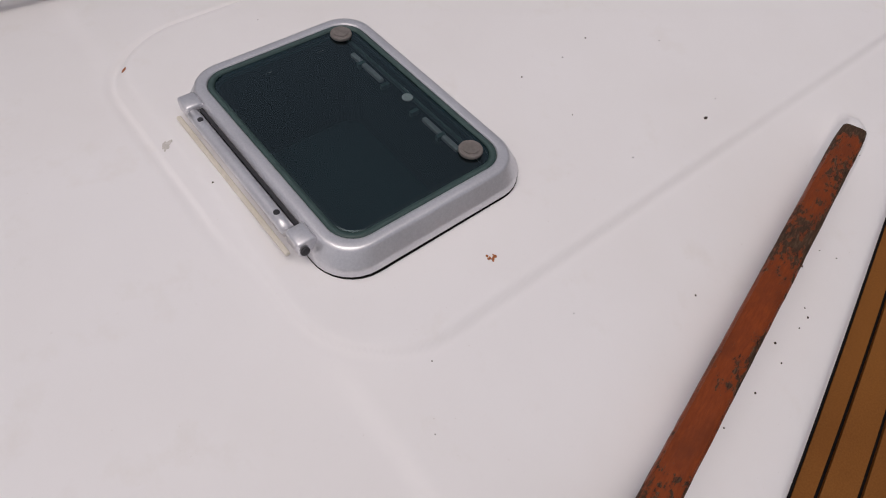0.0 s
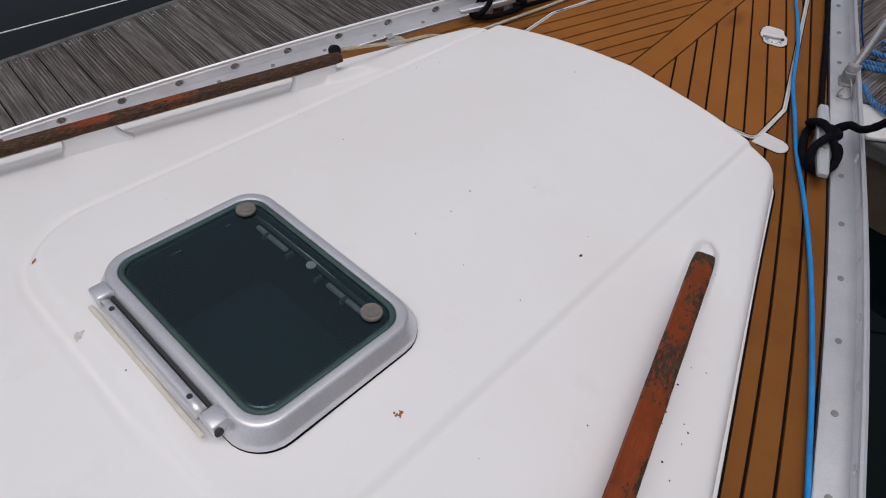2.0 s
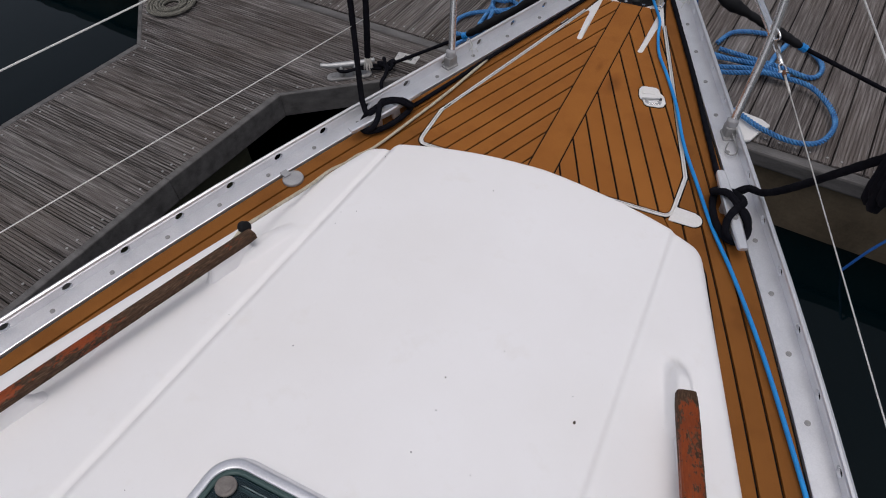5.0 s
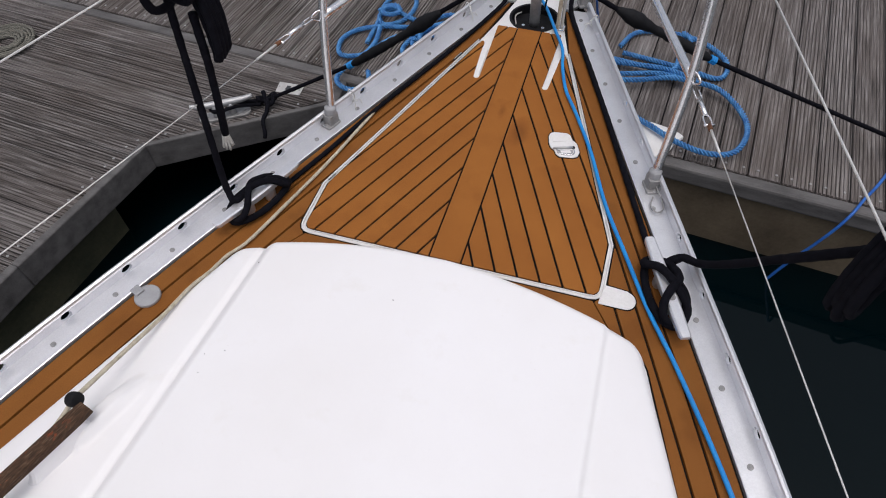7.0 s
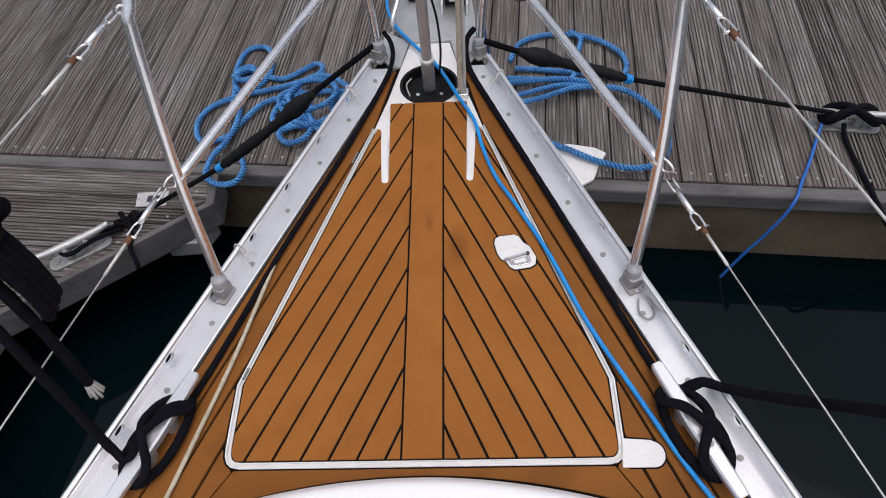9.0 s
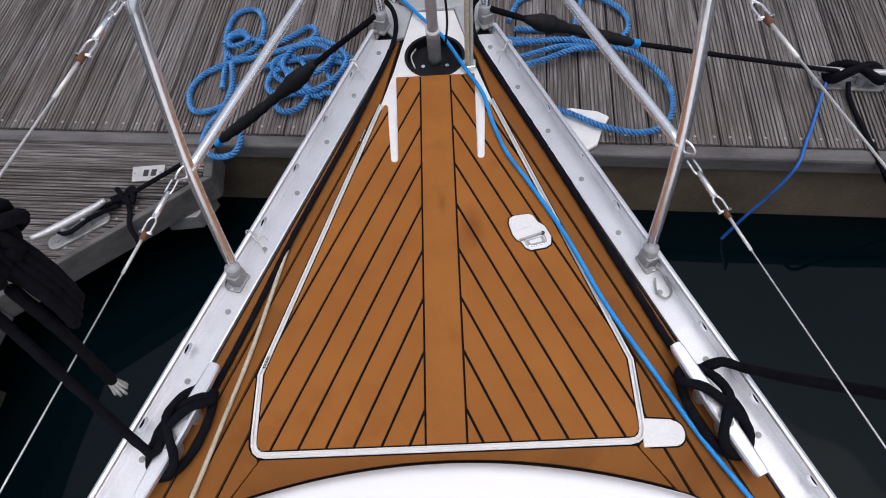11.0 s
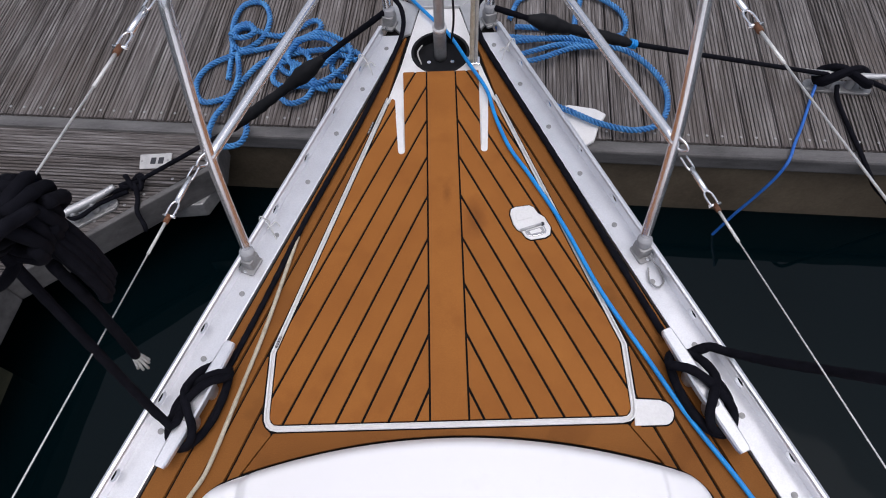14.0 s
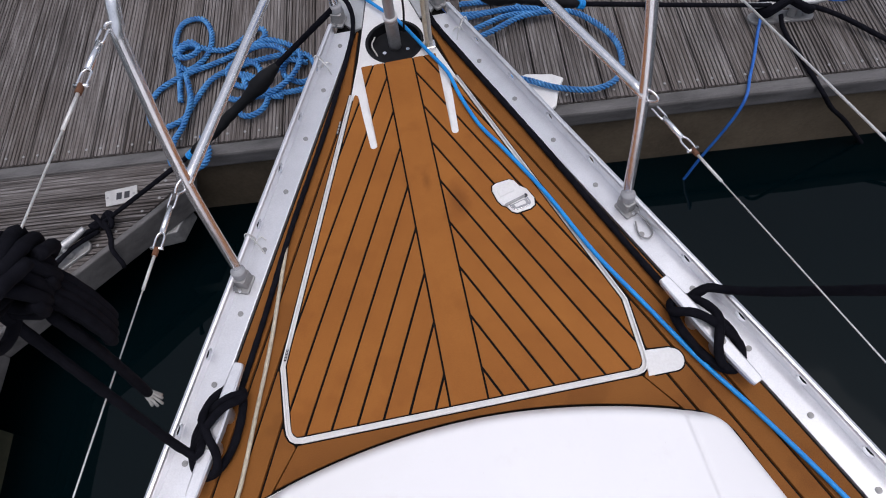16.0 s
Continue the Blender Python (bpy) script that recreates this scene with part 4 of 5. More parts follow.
# ---------------------------------------------------------------- coil of black line hung on the port lifeline
def rope_coil(at, seed, s, drop, lean):
    """A hank hitched on the lifeline: turns round the wire, hanging bights. lean: how far the bights lie inboard."""
    rng = random.Random(seed)
    coil = thing("rope_coil", "coil of black braided line hitched over the lifeline", "rope", "coils on the lifelines", at=at)
    ax = Vector((s * 0.22, -0.975, 0.027))
    e1 = Vector((-s * 0.975, -0.22, 0.0))
    up = Vector((0, 0, 1))
    for k in range(6):
        a0, r = rng.uniform(0, 6.28), rng.uniform(0.036, 0.052)
        slant = rng.uniform(-0.25, 0.25)
        pts = [tuple(ax * (-0.040 + 0.0125 * k + 0.012 * j / 11 + slant * r * math.sin(a)) + e1 * (r * math.cos(a)) + up * (1.08 * r * math.sin(a))) for j in range(12) for a in (a0 + 2 * math.pi * j / 10.2,)]
        braid("turn", pts, 0.0098, BLACK_ROPE, coil)
    for k in range(3):
        a0 = rng.uniform(0, 6.28)
        pts = [tuple(ax * (0.062 * math.cos(a)) + e1 * (0.030 * math.sin(a) + 0.012 * k) + up * (0.050 * math.sin(a + 0.4 * k) + 0.012)) for j in range(9) for a in (a0 + 2 * math.pi * j / 8.4,)]
        braid("crossing_turn", pts, 0.0098, BLACK_ROPE, coil)
    pts = [ax * 0.045 + up * 0.03, ax * 0.085 - up * 0.005, ax * 0.075 - up * 0.055, ax * 0.030 - up * 0.060, ax * -0.01 - up * 0.03]
    braid("slack_loop", [tuple(p - e1 * 0.02) for p in pts], 0.0090, BLACK_ROPE, coil)
    for k in range(4):
        o = e1 * (lean * (0.6 + 0.2 * k)) - ax * (0.030 - 0.012 * k)
        low = drop * rng.uniform(0.88, 1.08)
        pts = [o - up * 0.02, o + e1 * 0.012 - ax * 0.004 - up * (0.5 * low), o + e1 * 0.020 - up * (0.92 * low), o + e1 * 0.030 + ax * 0.010 - up * low, o + e1 * 0.042 + ax * 0.012 - up * (0.9 * low), o + e1 * 0.040 + ax * 0.006 - up * (0.5 * low), o + e1 * 0.02 - up * 0.01]
        braid("hanging_loop", [tuple(p) for p in pts], 0.0090, BLACK_ROPE, coil)
    return coil


coil = rope_coil((-0.570, 0.138, 0.570), 4, -1, 0.175, 0.010)
braid("tail", [(0.010, -0.020, -0.08), (0.012, -0.030, -0.20), (0.004, -0.038, -0.32), (-0.002, -0.043, -0.392)], 0.0092, BLACK_ROPE, coil)
for k in range(9):
    a = k * 0.7
    tube("frayed_strand", [(-0.002 + 0.005 * math.cos(a), -0.043 + 0.005 * math.sin(a), -0.388), (-0.003 + 0.012 * math.cos(a), -0.046 + 0.012 * math.sin(a), -0.424 - 0.004 * (k % 3))], 0.0030, WHITE_ROPE, coil, "white frayed core", 5, 0.01)
rope_coil((0.730, -0.155, 0.585), 9, 1, 0.24, -0.010)

# ---------------------------------------------------------------- grab rails on the cabin top
def grab_rail(p0, p1, width, deep, WOOD):
    t = thing("grab_rail", "weathered teak grab rail with flaking orange-red varnish", "grab rail", "grab rails")
    p0, p1 = Vector((*p0, 0)), Vector((*p1, 0))
    d = (p1 - p0).normalized()
    n = Vector((-d.y, d.x, 0))
    L = (p1 - p0).length
    k = 90
    sec = [(-0.5, -0.38), (-0.38, -0.5), (0.38, -0.5), (0.5, -0.38), (0.5, 0.25), (0.42, 0.42), (0.25, 0.5), (-0.25, 0.5), (-0.42, 0.42), (-0.5, 0.25)]
    verts, faces = [], []
    rg = random.Random(int(abs(p0.x) * 1000))
    for i in range(k + 1):
        s = i / k
        c = p0 + d * (L * s)
        z = roof_z(c.x, c.y, False, False) + 0.051
        tap = 0.90 + 0.10 * min(1, s * k / 2)
        for a, b in sec:
            j = rg.uniform(-0.00025, 0.00025)
            verts.append(c + n * (a * width * tap + j) + Vector((0, 0, z + b * deep * tap + j)))
    m = len(sec)
    for i in range(k):
        for j in range(m):
            j2 = (j + 1) % m
            faces.append((i * m + j, i * m + j2, (i + 1) * m + j2, (i + 1) * m + j))
    faces += [tuple(range(m))[::-1], tuple(k * m + j for j in range(m))]
    base = pose(p0.x, p0.y, 0, 0, 0, math.degrees(math.atan2(d.y, d.x)) - 90)
    inv = base.inverted()
    bar = mesh_ob("rail", [inv @ v for v in verts], faces, WOOD, t)
    bar.matrix_basis = base
    s = 0.075
    while s < L:
        c = p0 + d * s
        z = roof_z(c.x, c.y, False, False)
        bm = bmesh.new()
        a = math.atan2(d.y, d.x)
        mm = pose(c.x, c.y, z, 0, 0, math.degrees(a))
        vs = []
        for hl, hw, h in ((0.080, 0.015, -0.008), (0.066, 0.0105, 0.006), (0.058, 0.0085, 0.022), (0.054, 0.0080, 0.040)):
            vs.append([bm.verts.new(mm @ Vector((px, py, h))) for px, py in round_rect(2 * hl, 2 * hw, 0.010, 3)])
        for r0, r1 in zip(vs[:-1], vs[1:]):
            for i in range(len(r0)):
                j = (i + 1) % len(r0)
                bm.faces.new((r0[i], r0[j], r1[j], r1[i]))
        bm.faces.new(vs[-1])
        part("foot", bm, GEL, t, "low white moulded pad")
        s += 0.517
    return t


grab_rail((0.498, -0.579), (0.808, -1.755), 0.039, 0.026, rail_wood("flaking varnished wood", 0.0195, 0.595))
grab_rail((-0.478, -0.592), (-0.757, -1.66), 0.029, 0.021, rail_wood("bare weathered wood", 0.0145, 0.425))

# block and control line on the port rail
blk = thing("turning_block", "small black turning block at the grab rail's end", "pulley", at=(-0.504, -0.588, 0.172))
bm = bmesh.new()
disc(bm, (0, 0, -0.010), 0.014, 0.020, 16, Matrix.Rotation(radians(70), 4, "Y"))
bevel(bm, 0.003)
part("cheek", bm, RUBBER, blk)
tube("strap", [(0.012, -0.01, -0.01), (0.02, -0.02, -0.03), (0.015, -0.015, -0.045)], 0.004, STEEL, blk, "", 6, 0.008)
for k, off in enumerate((0.0, 0.012)):
    pts = [(-0.340, 0.452, 0.010), (-0.360, 0.362, 0.008), (-0.392, 0.215, 0.008), (-0.430, 0.072, 0.008), (-0.470, -0.076, 0.010)]
    pts += [(-0.497 - 0.010 * s, -0.13 - 0.455 * s, max(roof_z(-0.497 - 0.010 * s, -0.13 - 0.455 * s) + 0.004, 0.012 + 0.158 * s)) for s in (0, 0.08, 0.16, 0.3, 0.5, 0.75, 1.0)]
    if k == 0:
        ob = braid("furling_line", pts, 0.0045, BEIGE_ROPE)
        tagged(ob, "worn beige furling line running aft along the deck", "rope")
    tail_pts = [(-0.506, -0.59, 0.170)] + [(-0.508 - 0.262 * s - off, -0.60 - s, roof_z(-0.520 - 0.262 * s, -0.60 - s, False, False) + 0.020) for s in (0.06, 0.2, 0.5, 0.8, 1.0)]
    if k == 1:
        ob = braid("furling_line", tail_pts, 0.0045, BEIGE_ROPE)
        tagged(ob, "worn beige furling line led aft beside the grab rail", "rope")

# blue cord along the starboard side deck
ob = tube("blue_cord", [(-0.07, 1.60, 0.02), (-0.118, 1.45, 0.05), (-0.125, 1.33, 0.05), (-0.10, 1.27, 0.02), (-0.03, 1.17, 0.012), (0.023, 1.093, 0.014), (0.080, 0.965, 0.016), (0.121, 0.875, 0.012), (0.138, 0.785, 0.011), (0.167, 0.684, 0.010), (0.212, 0.592, 0.010), (0.277, 0.447, 0.010), (0.338, 0.279, 0.010), (0.409, 0.128, 0.010), (0.474, -0.007, 0.010), (0.541, -0.125, 0.010), (0.612, -0.262, 0.010), (0.672, -0.390, 0.010), (0.755, -0.585, 0.010), (0.800, -0.70, 0.010), (0.838, -0.80, 0.010), (0.885, -0.95, 0.010), (0.97, -1.3, 0.010), (1.02, -1.8, 0.010)], 0.0050, BLUE_LINE, None, "", 10, 0.015)
tagged(ob, "bright blue cord lying loose along the starboard deck", "rope")

# beige halyard standing on the bow
hal = thing("halyard", "pair of beige halyard tails made fast at the bow", "rope", at=(0.085, 0.985, 0))
braid("fall", [(0, 0, 0.0), (0.001, 0.004, 0.3), (0.002, 0.01, 0.8), (0.0, 0.0, 1.6)], 0.0060, BEIGE_ROPE, hal, "", 0.02)
braid("fall", [(0.012, 0.012, 0.0), (0.012, 0.014, 0.3), (0.010, 0.015, 0.8), (0.006, 0.01, 1.6)], 0.0052, WHITE_ROPE, hal, "", 0.02)
bm = bmesh.new()
box(bm, (0.006, 0.006, 0.004), (0.035, 0.030, 0.010))
bevel(bm, 0.003)
part("pad_eye", bm, STEEL, hal)

# deck filler cap on the port side deck
cap = thing("deck_filler", "grey round deck filler cap with a hinge tab", "deck filler", at=(-0.622, -0.283, 0))
bm = bmesh.new()
disc(bm, (0, 0, 0), 0.030, 0.010, 24)
bevel(bm, 0.003)
part("lid", bm, GREY_PL, cap)
bm = bmesh.new()
box(bm, (-0.026, -0.006, 0.012), (0.026, 0.022, 0.006), pose(0, 0, 0, 0, 0, -20))
bevel(bm, 0.002)
part("tab", bm, GREY_PL, cap)

# ---------------------------------------------------------------- cabin top hatch
hx, hy = 0.042, -1.197
hatch = thing("deck_hatch", "aluminium-framed deck hatch with smoked acrylic, closed", "hatch")
HM = pose(hx, hy, roof_z(hx, hy) - 0.003, -7.8) @ Matrix.Diagonal((1.072, 1.042, 1.05, 1.0))
hatch.matrix_world = HM


def loft(bm, rings):
    vs = [[bm.verts.new((x, y, z)) for x, y in round_rect(w, d, r, 8)] for w, d, r, z in rings]
    for r0, r1 in zip(vs[:-1], vs[1:]):
        for i in range(len(r0)):
            j = (i + 1) % len(r0)
            bm.faces.new((r0[i], r0[j], r1[j], r1[i]))
    return vs


bm = bmesh.new()
loft(bm, [(0.422, 0.317, 0.057, -0.028), (0.422, 0.317, 0.057, -0.003), (0.417, 0.312, 0.055, 0.001), (0.400, 0.293, 0.048, 0.0185), (0.395, 0.287, 0.046, 0.0222), (0.391, 0.283, 0.045, 0.0230), (0.372, 0.262, 0.038, 0.0228), (0.369, 0.259, 0.037, 0.0222), (0.368, 0.258, 0.036, 0.010), (0.352, 0.242, 0.030, 0.010)])
part("frame", bm, ALU_EDGE, hatch, "satin aluminium frame", True)
bm = bmesh.new()
vs = loft(bm, [(0.4245, 0.3195, 0.059, -0.028), (0.4240, 0.3190, 0.059, -0.0135), (0.420, 0.315, 0.057, -0.0120)])
part("gasket", bm, CAULK, hatch, "dark gasket line")
bm = bmesh.new()
loft(bm, [(0.367, 0.257, 0.036, 0.010), (0.367, 0.257, 0.036, 0.0212), (0.351, 0.241, 0.030, 0.0216), (0.351, 0.241, 0.030, 0.010)])
part("seal", bm, SEAL, hatch, "grey-green seal", True)
bm = bmesh.new()
vs = loft(bm, [(0.350, 0.240, 0.030, 0.012), (0.350, 0.240, 0.030, 0.0196), (0.344, 0.234, 0.027, 0.0206)])
bm.faces.new(vs[-1])
pane = part("pane", bm, ACRYLIC, hatch, "smoked acrylic pane")
if pane.data.polygons[len(pane.data.polygons) - 1].normal.z < 0:
    pane.data.flip_normals()
pane.visible_shadow = False
# added dark box under the pane, in place of the unlit cabin
bm = bmesh.new()
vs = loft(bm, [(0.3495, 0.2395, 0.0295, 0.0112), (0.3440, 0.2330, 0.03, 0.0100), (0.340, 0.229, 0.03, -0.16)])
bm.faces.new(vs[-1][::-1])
part("cabin_shade_box", bm, DARK, hatch, "dark box standing in for the unlit cabin")
for x in (-0.155, 0.149):
    bm = bmesh.new()
    disc(bm, (x - 0.002, 0.095, 0.0205), 0.0165, 0.006, 28)
    bevel(bm, 0.002)
    knob = part("knob", bm, KNOB, hatch, "round brown-grey latch button")
    bm = bmesh.new()
    disc(bm, (x - 0.002, 0.095, 0.0264), 0.0110, 0.0012, 24)
    part("button", bm, KNOB, knob)
    bm = bmesh.new()
    box(bm, (x * 0.58, 0.095, 0.004), (0.078, 0.009, 0.007))
    bevel(bm, 0.003)
    part("latch_arm", bm, GREY_PL, hatch, "pale latch arm under the pane")
bm = bmesh.new()
box(bm, (0.0, 0.106, 0.008), (0.31, 0.004, 0.006))
for x in (-0.10, -0.04, 0.03, 0.09):
    box(bm, (x, 0.092, 0.004), (0.006, 0.014, 0.008))
part("lower_flange", bm, SEAL, hatch)
bm = bmesh.new()
disc(bm, (0.005, 0.099, 0.0100), 0.008, 0.0015, 14)
part("flange_lug", bm, WHITE, hatch)
# hinge
HY = -0.165
c = np.array([(x, HY, 0.0125) for x in np.linspace(-0.128, 0.118, 16)])
v, f = sweep(c, 0.0090, 16)
tube_ob = mesh_ob("hinge_tube", v, f, ALU_EDGE, hatch, "dull grey hinge tube", True)
# black discs draw the dark of the screw holes
for x in (-0.105, 0.092):
    bm = bmesh.new()
    disc(bm, (x, HY + 0.0005, 0.0209), 0.0040, 0.0012, 16)
    part("screw_hole_shade", bm, INK, hatch)
for x in (-0.147, 0.137):
    bm = bmesh.new()
    box(bm, (x, HY + 0.006, 0.0125), (0.030, 0.026, 0.022))
    bevel(bm, 0.0035, 2)
    part("hinge_block", bm, ALU_EDGE, hatch, "", True)
bm = bmesh.new()
disc(bm, (0, 0, 0), 0.006, 0.003, 14, Matrix.Translation((0.1535, HY, 0.0125)) @ Matrix.Rotation(radians(90), 4, "Y"))
part("hinge_pin", bm, INK, hatch)
# black strip draws the shade in the gap between tube and frame
bm = bmesh.new()
box(bm, (-0.005, -0.1520, 0.010), (0.262, 0.0050, 0.010))
part("hinge_gap_shade", bm, INK, hatch)
bm = bmesh.new()
box(bm, (-0.006, -0.1800, 0.000), (0.29, 0.007, 0.005))
bevel(bm, 0.002)
part("sealant", bm, STAIN, hatch, "yellowed sealant strip")

# flecks, rust spots and a filled hole on the cabin top
def roof_spot(name, x, y, r, material, label, cat="stain", n=9, h=0.0009):
    bm = bmesh.new()
    rg = random.Random(int((x + 3) * 997 + (y + 5) * 131))
    z = roof_z(x, y) - 0.0042
    prism(bm, [(x + r * rg.uniform(0.5, 1.15) * math.cos(2 * math.pi * i / n), y + r * rg.uniform(0.5, 1.15) * math.sin(2 * math.pi * i / n)) for i in range(n)], -0.0006, h)
    for v in bm.verts:
        v.co.z += roof_z(v.co.x, v.co.y) - 0.004
    return tagged(part(name, bm, material), label, cat)


def roof_cluster(name, x, y, spread, count, r0, r1, material, label, seed):
    rg = random.Random(seed)
    bm = bmesh.new()
    for _ in range(count):
        a, d, r = rg.uniform(0, 6.28), spread * math.sqrt(rg.random()), rg.uniform(r0, r1)
        cx, cy = x + d * math.cos(a), y + d * math.sin(a)
        h = rg.uniform(0.0005, 0.0011)
        prism(bm, [(cx + r * rg.uniform(0.6, 1.1) * math.cos(2 * math.pi * q / 8), cy + r * rg.uniform(0.6, 1.1) * math.sin(2 * math.pi * q / 8)) for q in range(8)], -0.0006, h)
    for v in bm.verts:
        v.co.z += roof_z(v.co.x, v.co.y) - 0.004
    return tagged(part(name, bm, material), label, "stain")


roof_cluster("rust_spot", 0.333, -1.173, 0.0062, 13, 0.0010, 0.0024, RUSTSPOT, "small orange rust bloom on white gelcoat", 5)
roof_spot("rust_spot", -0.293, -1.402, 0.0055, RUSTSPOT, "small orange-brown rust-edged hole in white gelcoat")
roof_cluster("filler_patch", -0.088, -1.420, 0.0085, 9, 0.0022, 0.0050, FILLER, "scuffed grey filler patch on white gelcoat", 8)
rg = random.Random(11)


roof_spot("crumb", 0.331, -0.719, 0.004, FLECK, "dark crumb lying on the cabin top", "debris", 5)
for k in range(26):
    x, y = rg.uniform(-0.42, 0.70), rg.uniform(-1.5, -0.15)
    if abs(x - hx) < 0.24 and abs(y - hy) < 0.2 or roof_inset(x, y) < 0.03:
        continue
    roof_spot("crumb", x, y, rg.uniform(0.0008, 0.0018), FLECK, "dark crumb lying on the cabin top", "debris", 5)
for k in range(14):
    s = rg.uniform(0.1, 0.8)
    roof_spot("crumb", 0.491 + 0.264 * s + rg.uniform(0.03, 0.075), -0.58 - s, rg.uniform(0.001, 0.0022), FLECK, "flake of wood beside the grab rail", "debris", 5)

# ---------------------------------------------------------------- pontoons
U, V = Vector((0.9953, -0.0966, 0)), Vector((0.0966, 0.9953, 0))
ORIGIN = Vector((0, 1.305, 0))


def dock(u, v, z=0.0):
    p = ORIGIN + U * u + V * v
    return Vector((p.x, p.y, DOCK_Z + z))


R_EDGE = [(-0.05, -0.885), (-0.20, -0.860), (-0.750, -1.493), (-1.45, -1.530), (-7.0, -1.57)]
L_EDGE = [(-0.05, -3.26), (-0.451, -2.859), (-0.780, -2.504), (-1.59, -2.561), (-7.0, -2.90)]


def at_v(edge, v):
    return float(np.interp(-v, [-a for a, _ in edge], [b for _, b in edge]))


walkway = thing("walkway_pontoon", "walkway pontoon decked in weathered grooved hardwood boards", "pontoon", kind="structure")
finger = thing("finger_pontoon", "finger pontoon decked in weathered grooved boards with a corner gusset", "pontoon", kind="structure")


def solid(name, pts, z0, z1, material, parent, label="", bev=0.0):
    bm = bmesh.new()
    a = [bm.verts.new(dock(u, v, z0)) for u, v in pts]
    b = [bm.verts.new(dock(u, v, z1)) for u, v in pts]
    k = len(pts)
    bm.faces.new(a)
    bm.faces.new(b)
    for i in range(k):
        j = (i + 1) % k
        bm.faces.new((a[i], a[j], b[j], b[i]))
    if bev:
        bevel(bm, bev)
    return part(name, bm, material, parent, label)


# floats and rims
solid("bracket", [(-1.07, -0.32), (-0.94, -0.30), (-0.90, -0.19), (-1.04, -0.20)], -0.21, -0.128, CAST, finger, "grey steel bracket under the gusset", 0.006)
solid("float", [(-9, -0.02), (9, -0.02), (9, 2.75), (-9, 2.75)], -0.42, -0.08, FLOAT, walkway, "brown stained float side")
solid("rim", [(-9, -0.045), (9, -0.045), (9, 0.012), (-9, 0.012)], -0.085, -0.004, RIM, walkway, "grey timber edge beam", 0.012)
solid("rim", [(-9, 2.70), (9, 2.70), (9, 2.76), (-9, 2.76)], -0.125, -0.004, RIM, walkway, "grey timber edge beam", 0.012)
solid("frame", [(-9, 0.012), (9, 0.012), (9, 2.70), (-9, 2.70)], -0.078, -0.034, RUBBER, walkway)
core = [(u - 0.10, v) for v, u in R_EDGE] + [(u + 0.10, v) for v, u in L_EDGE[::-1]]
solid("frame", core, -0.10, -0.034, RUBBER, finger)
solid("float", [(-1.62, -0.95), (-1.62, -6.5), (-2.36, -6.5), (-2.36, -0.95)], -0.45, -0.10, WEED, finger, "weedy concrete float")
for edge_pts, sg in ((R_EDGE, 1), (L_EDGE, -1)):
    for (v0, u0), (v1, u1) in zip(edge_pts[:-1], edge_pts[1:]):
        solid("rim", [(u0, v0), (u1, v1), (u1 - sg * 0.036, v1), (u0 - sg * 0.036, v0)], -0.13, 0.002, RIM, finger, "grey timber edge beam", 0.006)


def board(name, pts, material, parent, width):
    """A grooved board. pts: its four plan corners; grooves run the long way."""
    (a0, a1), (b0, b1) = pts          # two long edges, each from start to end
    wear = random.Random(round(a0[0] * 331 + a0[1] * 977))
    groove, depth, n = wear.uniform(0.0050, 0.0072), wear.choice((0.004, 0.006, 0.008, 0.010)), 8
    prof = [(0.0, -0.03), (0.0, -0.003), (0.02, 0.0)]
    for k in range(n):
        c = (k + 0.5) / n
        w = groove / width / 2
        w *= wear.uniform(0.4, 1.4)
        worn = wear.uniform(0.0, 0.0012)
        prof += [(c - w, -worn), (c - w * 0.7, -depth), (c + w * 0.7, -depth), (c + w, -worn)]
    prof += [(0.98, 0.0), (1.0, -0.003), (1.0, -0.03)]
    verts = []
    for s, z in prof:
        for p, q in ((a0, b0), (a1, b1)):
            u, v = p[0] + (q[0] - p[0]) * s, p[1] + (q[1] - p[1]) * s
            verts.append(dock(u, v, z))
    faces = [(2 * i, 2 * i + 1, 2 * i + 3, 2 * i + 2) for i in range(len(prof) - 1)]
    k = len(prof)
    faces += [tuple(2 * i for i in range(k)), tuple(2 * i + 1 for i in range(k))]
    return mesh_ob(name, verts, faces, material, parent)


# mooring cleats ashore
def dock_cleat(p, q, label):
    t = thing("dock_cleat", label, "cleat", "dock cleats")
    p, q = Vector(p), Vector(q)
    d = (q - p).normalized()
    n = Vector((-d.y, d.x, 0))
    mid = (p + q) / 2
    L = (q - p).length
    pts = [p + Vector((0, 0, 0.012)), p + d * 0.15 * L + Vector((0, 0, 0.004)), mid, q - d * 0.15 * L + Vector((0, 0, 0.004)), q + Vector((0, 0, 0.012))]
    c = spline(pts, 0.012)
    v, f = sweep(c, 0.010 + 0.006 * np.sin(np.linspace(0, math.pi, len(c))), 10)
    mesh_ob("horn_bar", v, f, ALU_DULL, t, "grey galvanised horns", True)
    ang = math.degrees(math.atan2(d.y, d.x))
    bm = bmesh.new()
    prism(bm, round_rect(L * 0.84, 0.062, 0.028, 5), 0, 0.012, pose(mid.x, mid.y, DOCK_Z, 0, 0, ang))
    bevel(bm, 0.003)
    part("base", bm, CAST, t)
    for s in (-0.13, 0.13):
        c = mid + d * s * L
        tube("post", [(c.x, c.y, DOCK_Z + 0.008), (c.x, c.y, mid.z)], 0.016, ALU_DULL, t, "", 12, 0.02)
    for s in (-0.30, 0.30):
        c = mid + d * s * L
        bm = bmesh.new()
        disc(bm, (c.x, c.y, DOCK_Z + 0.0118), 0.009, 0.004, 12)
        part("bolt", bm, CAST, t)
    return t, mid, d, n, L


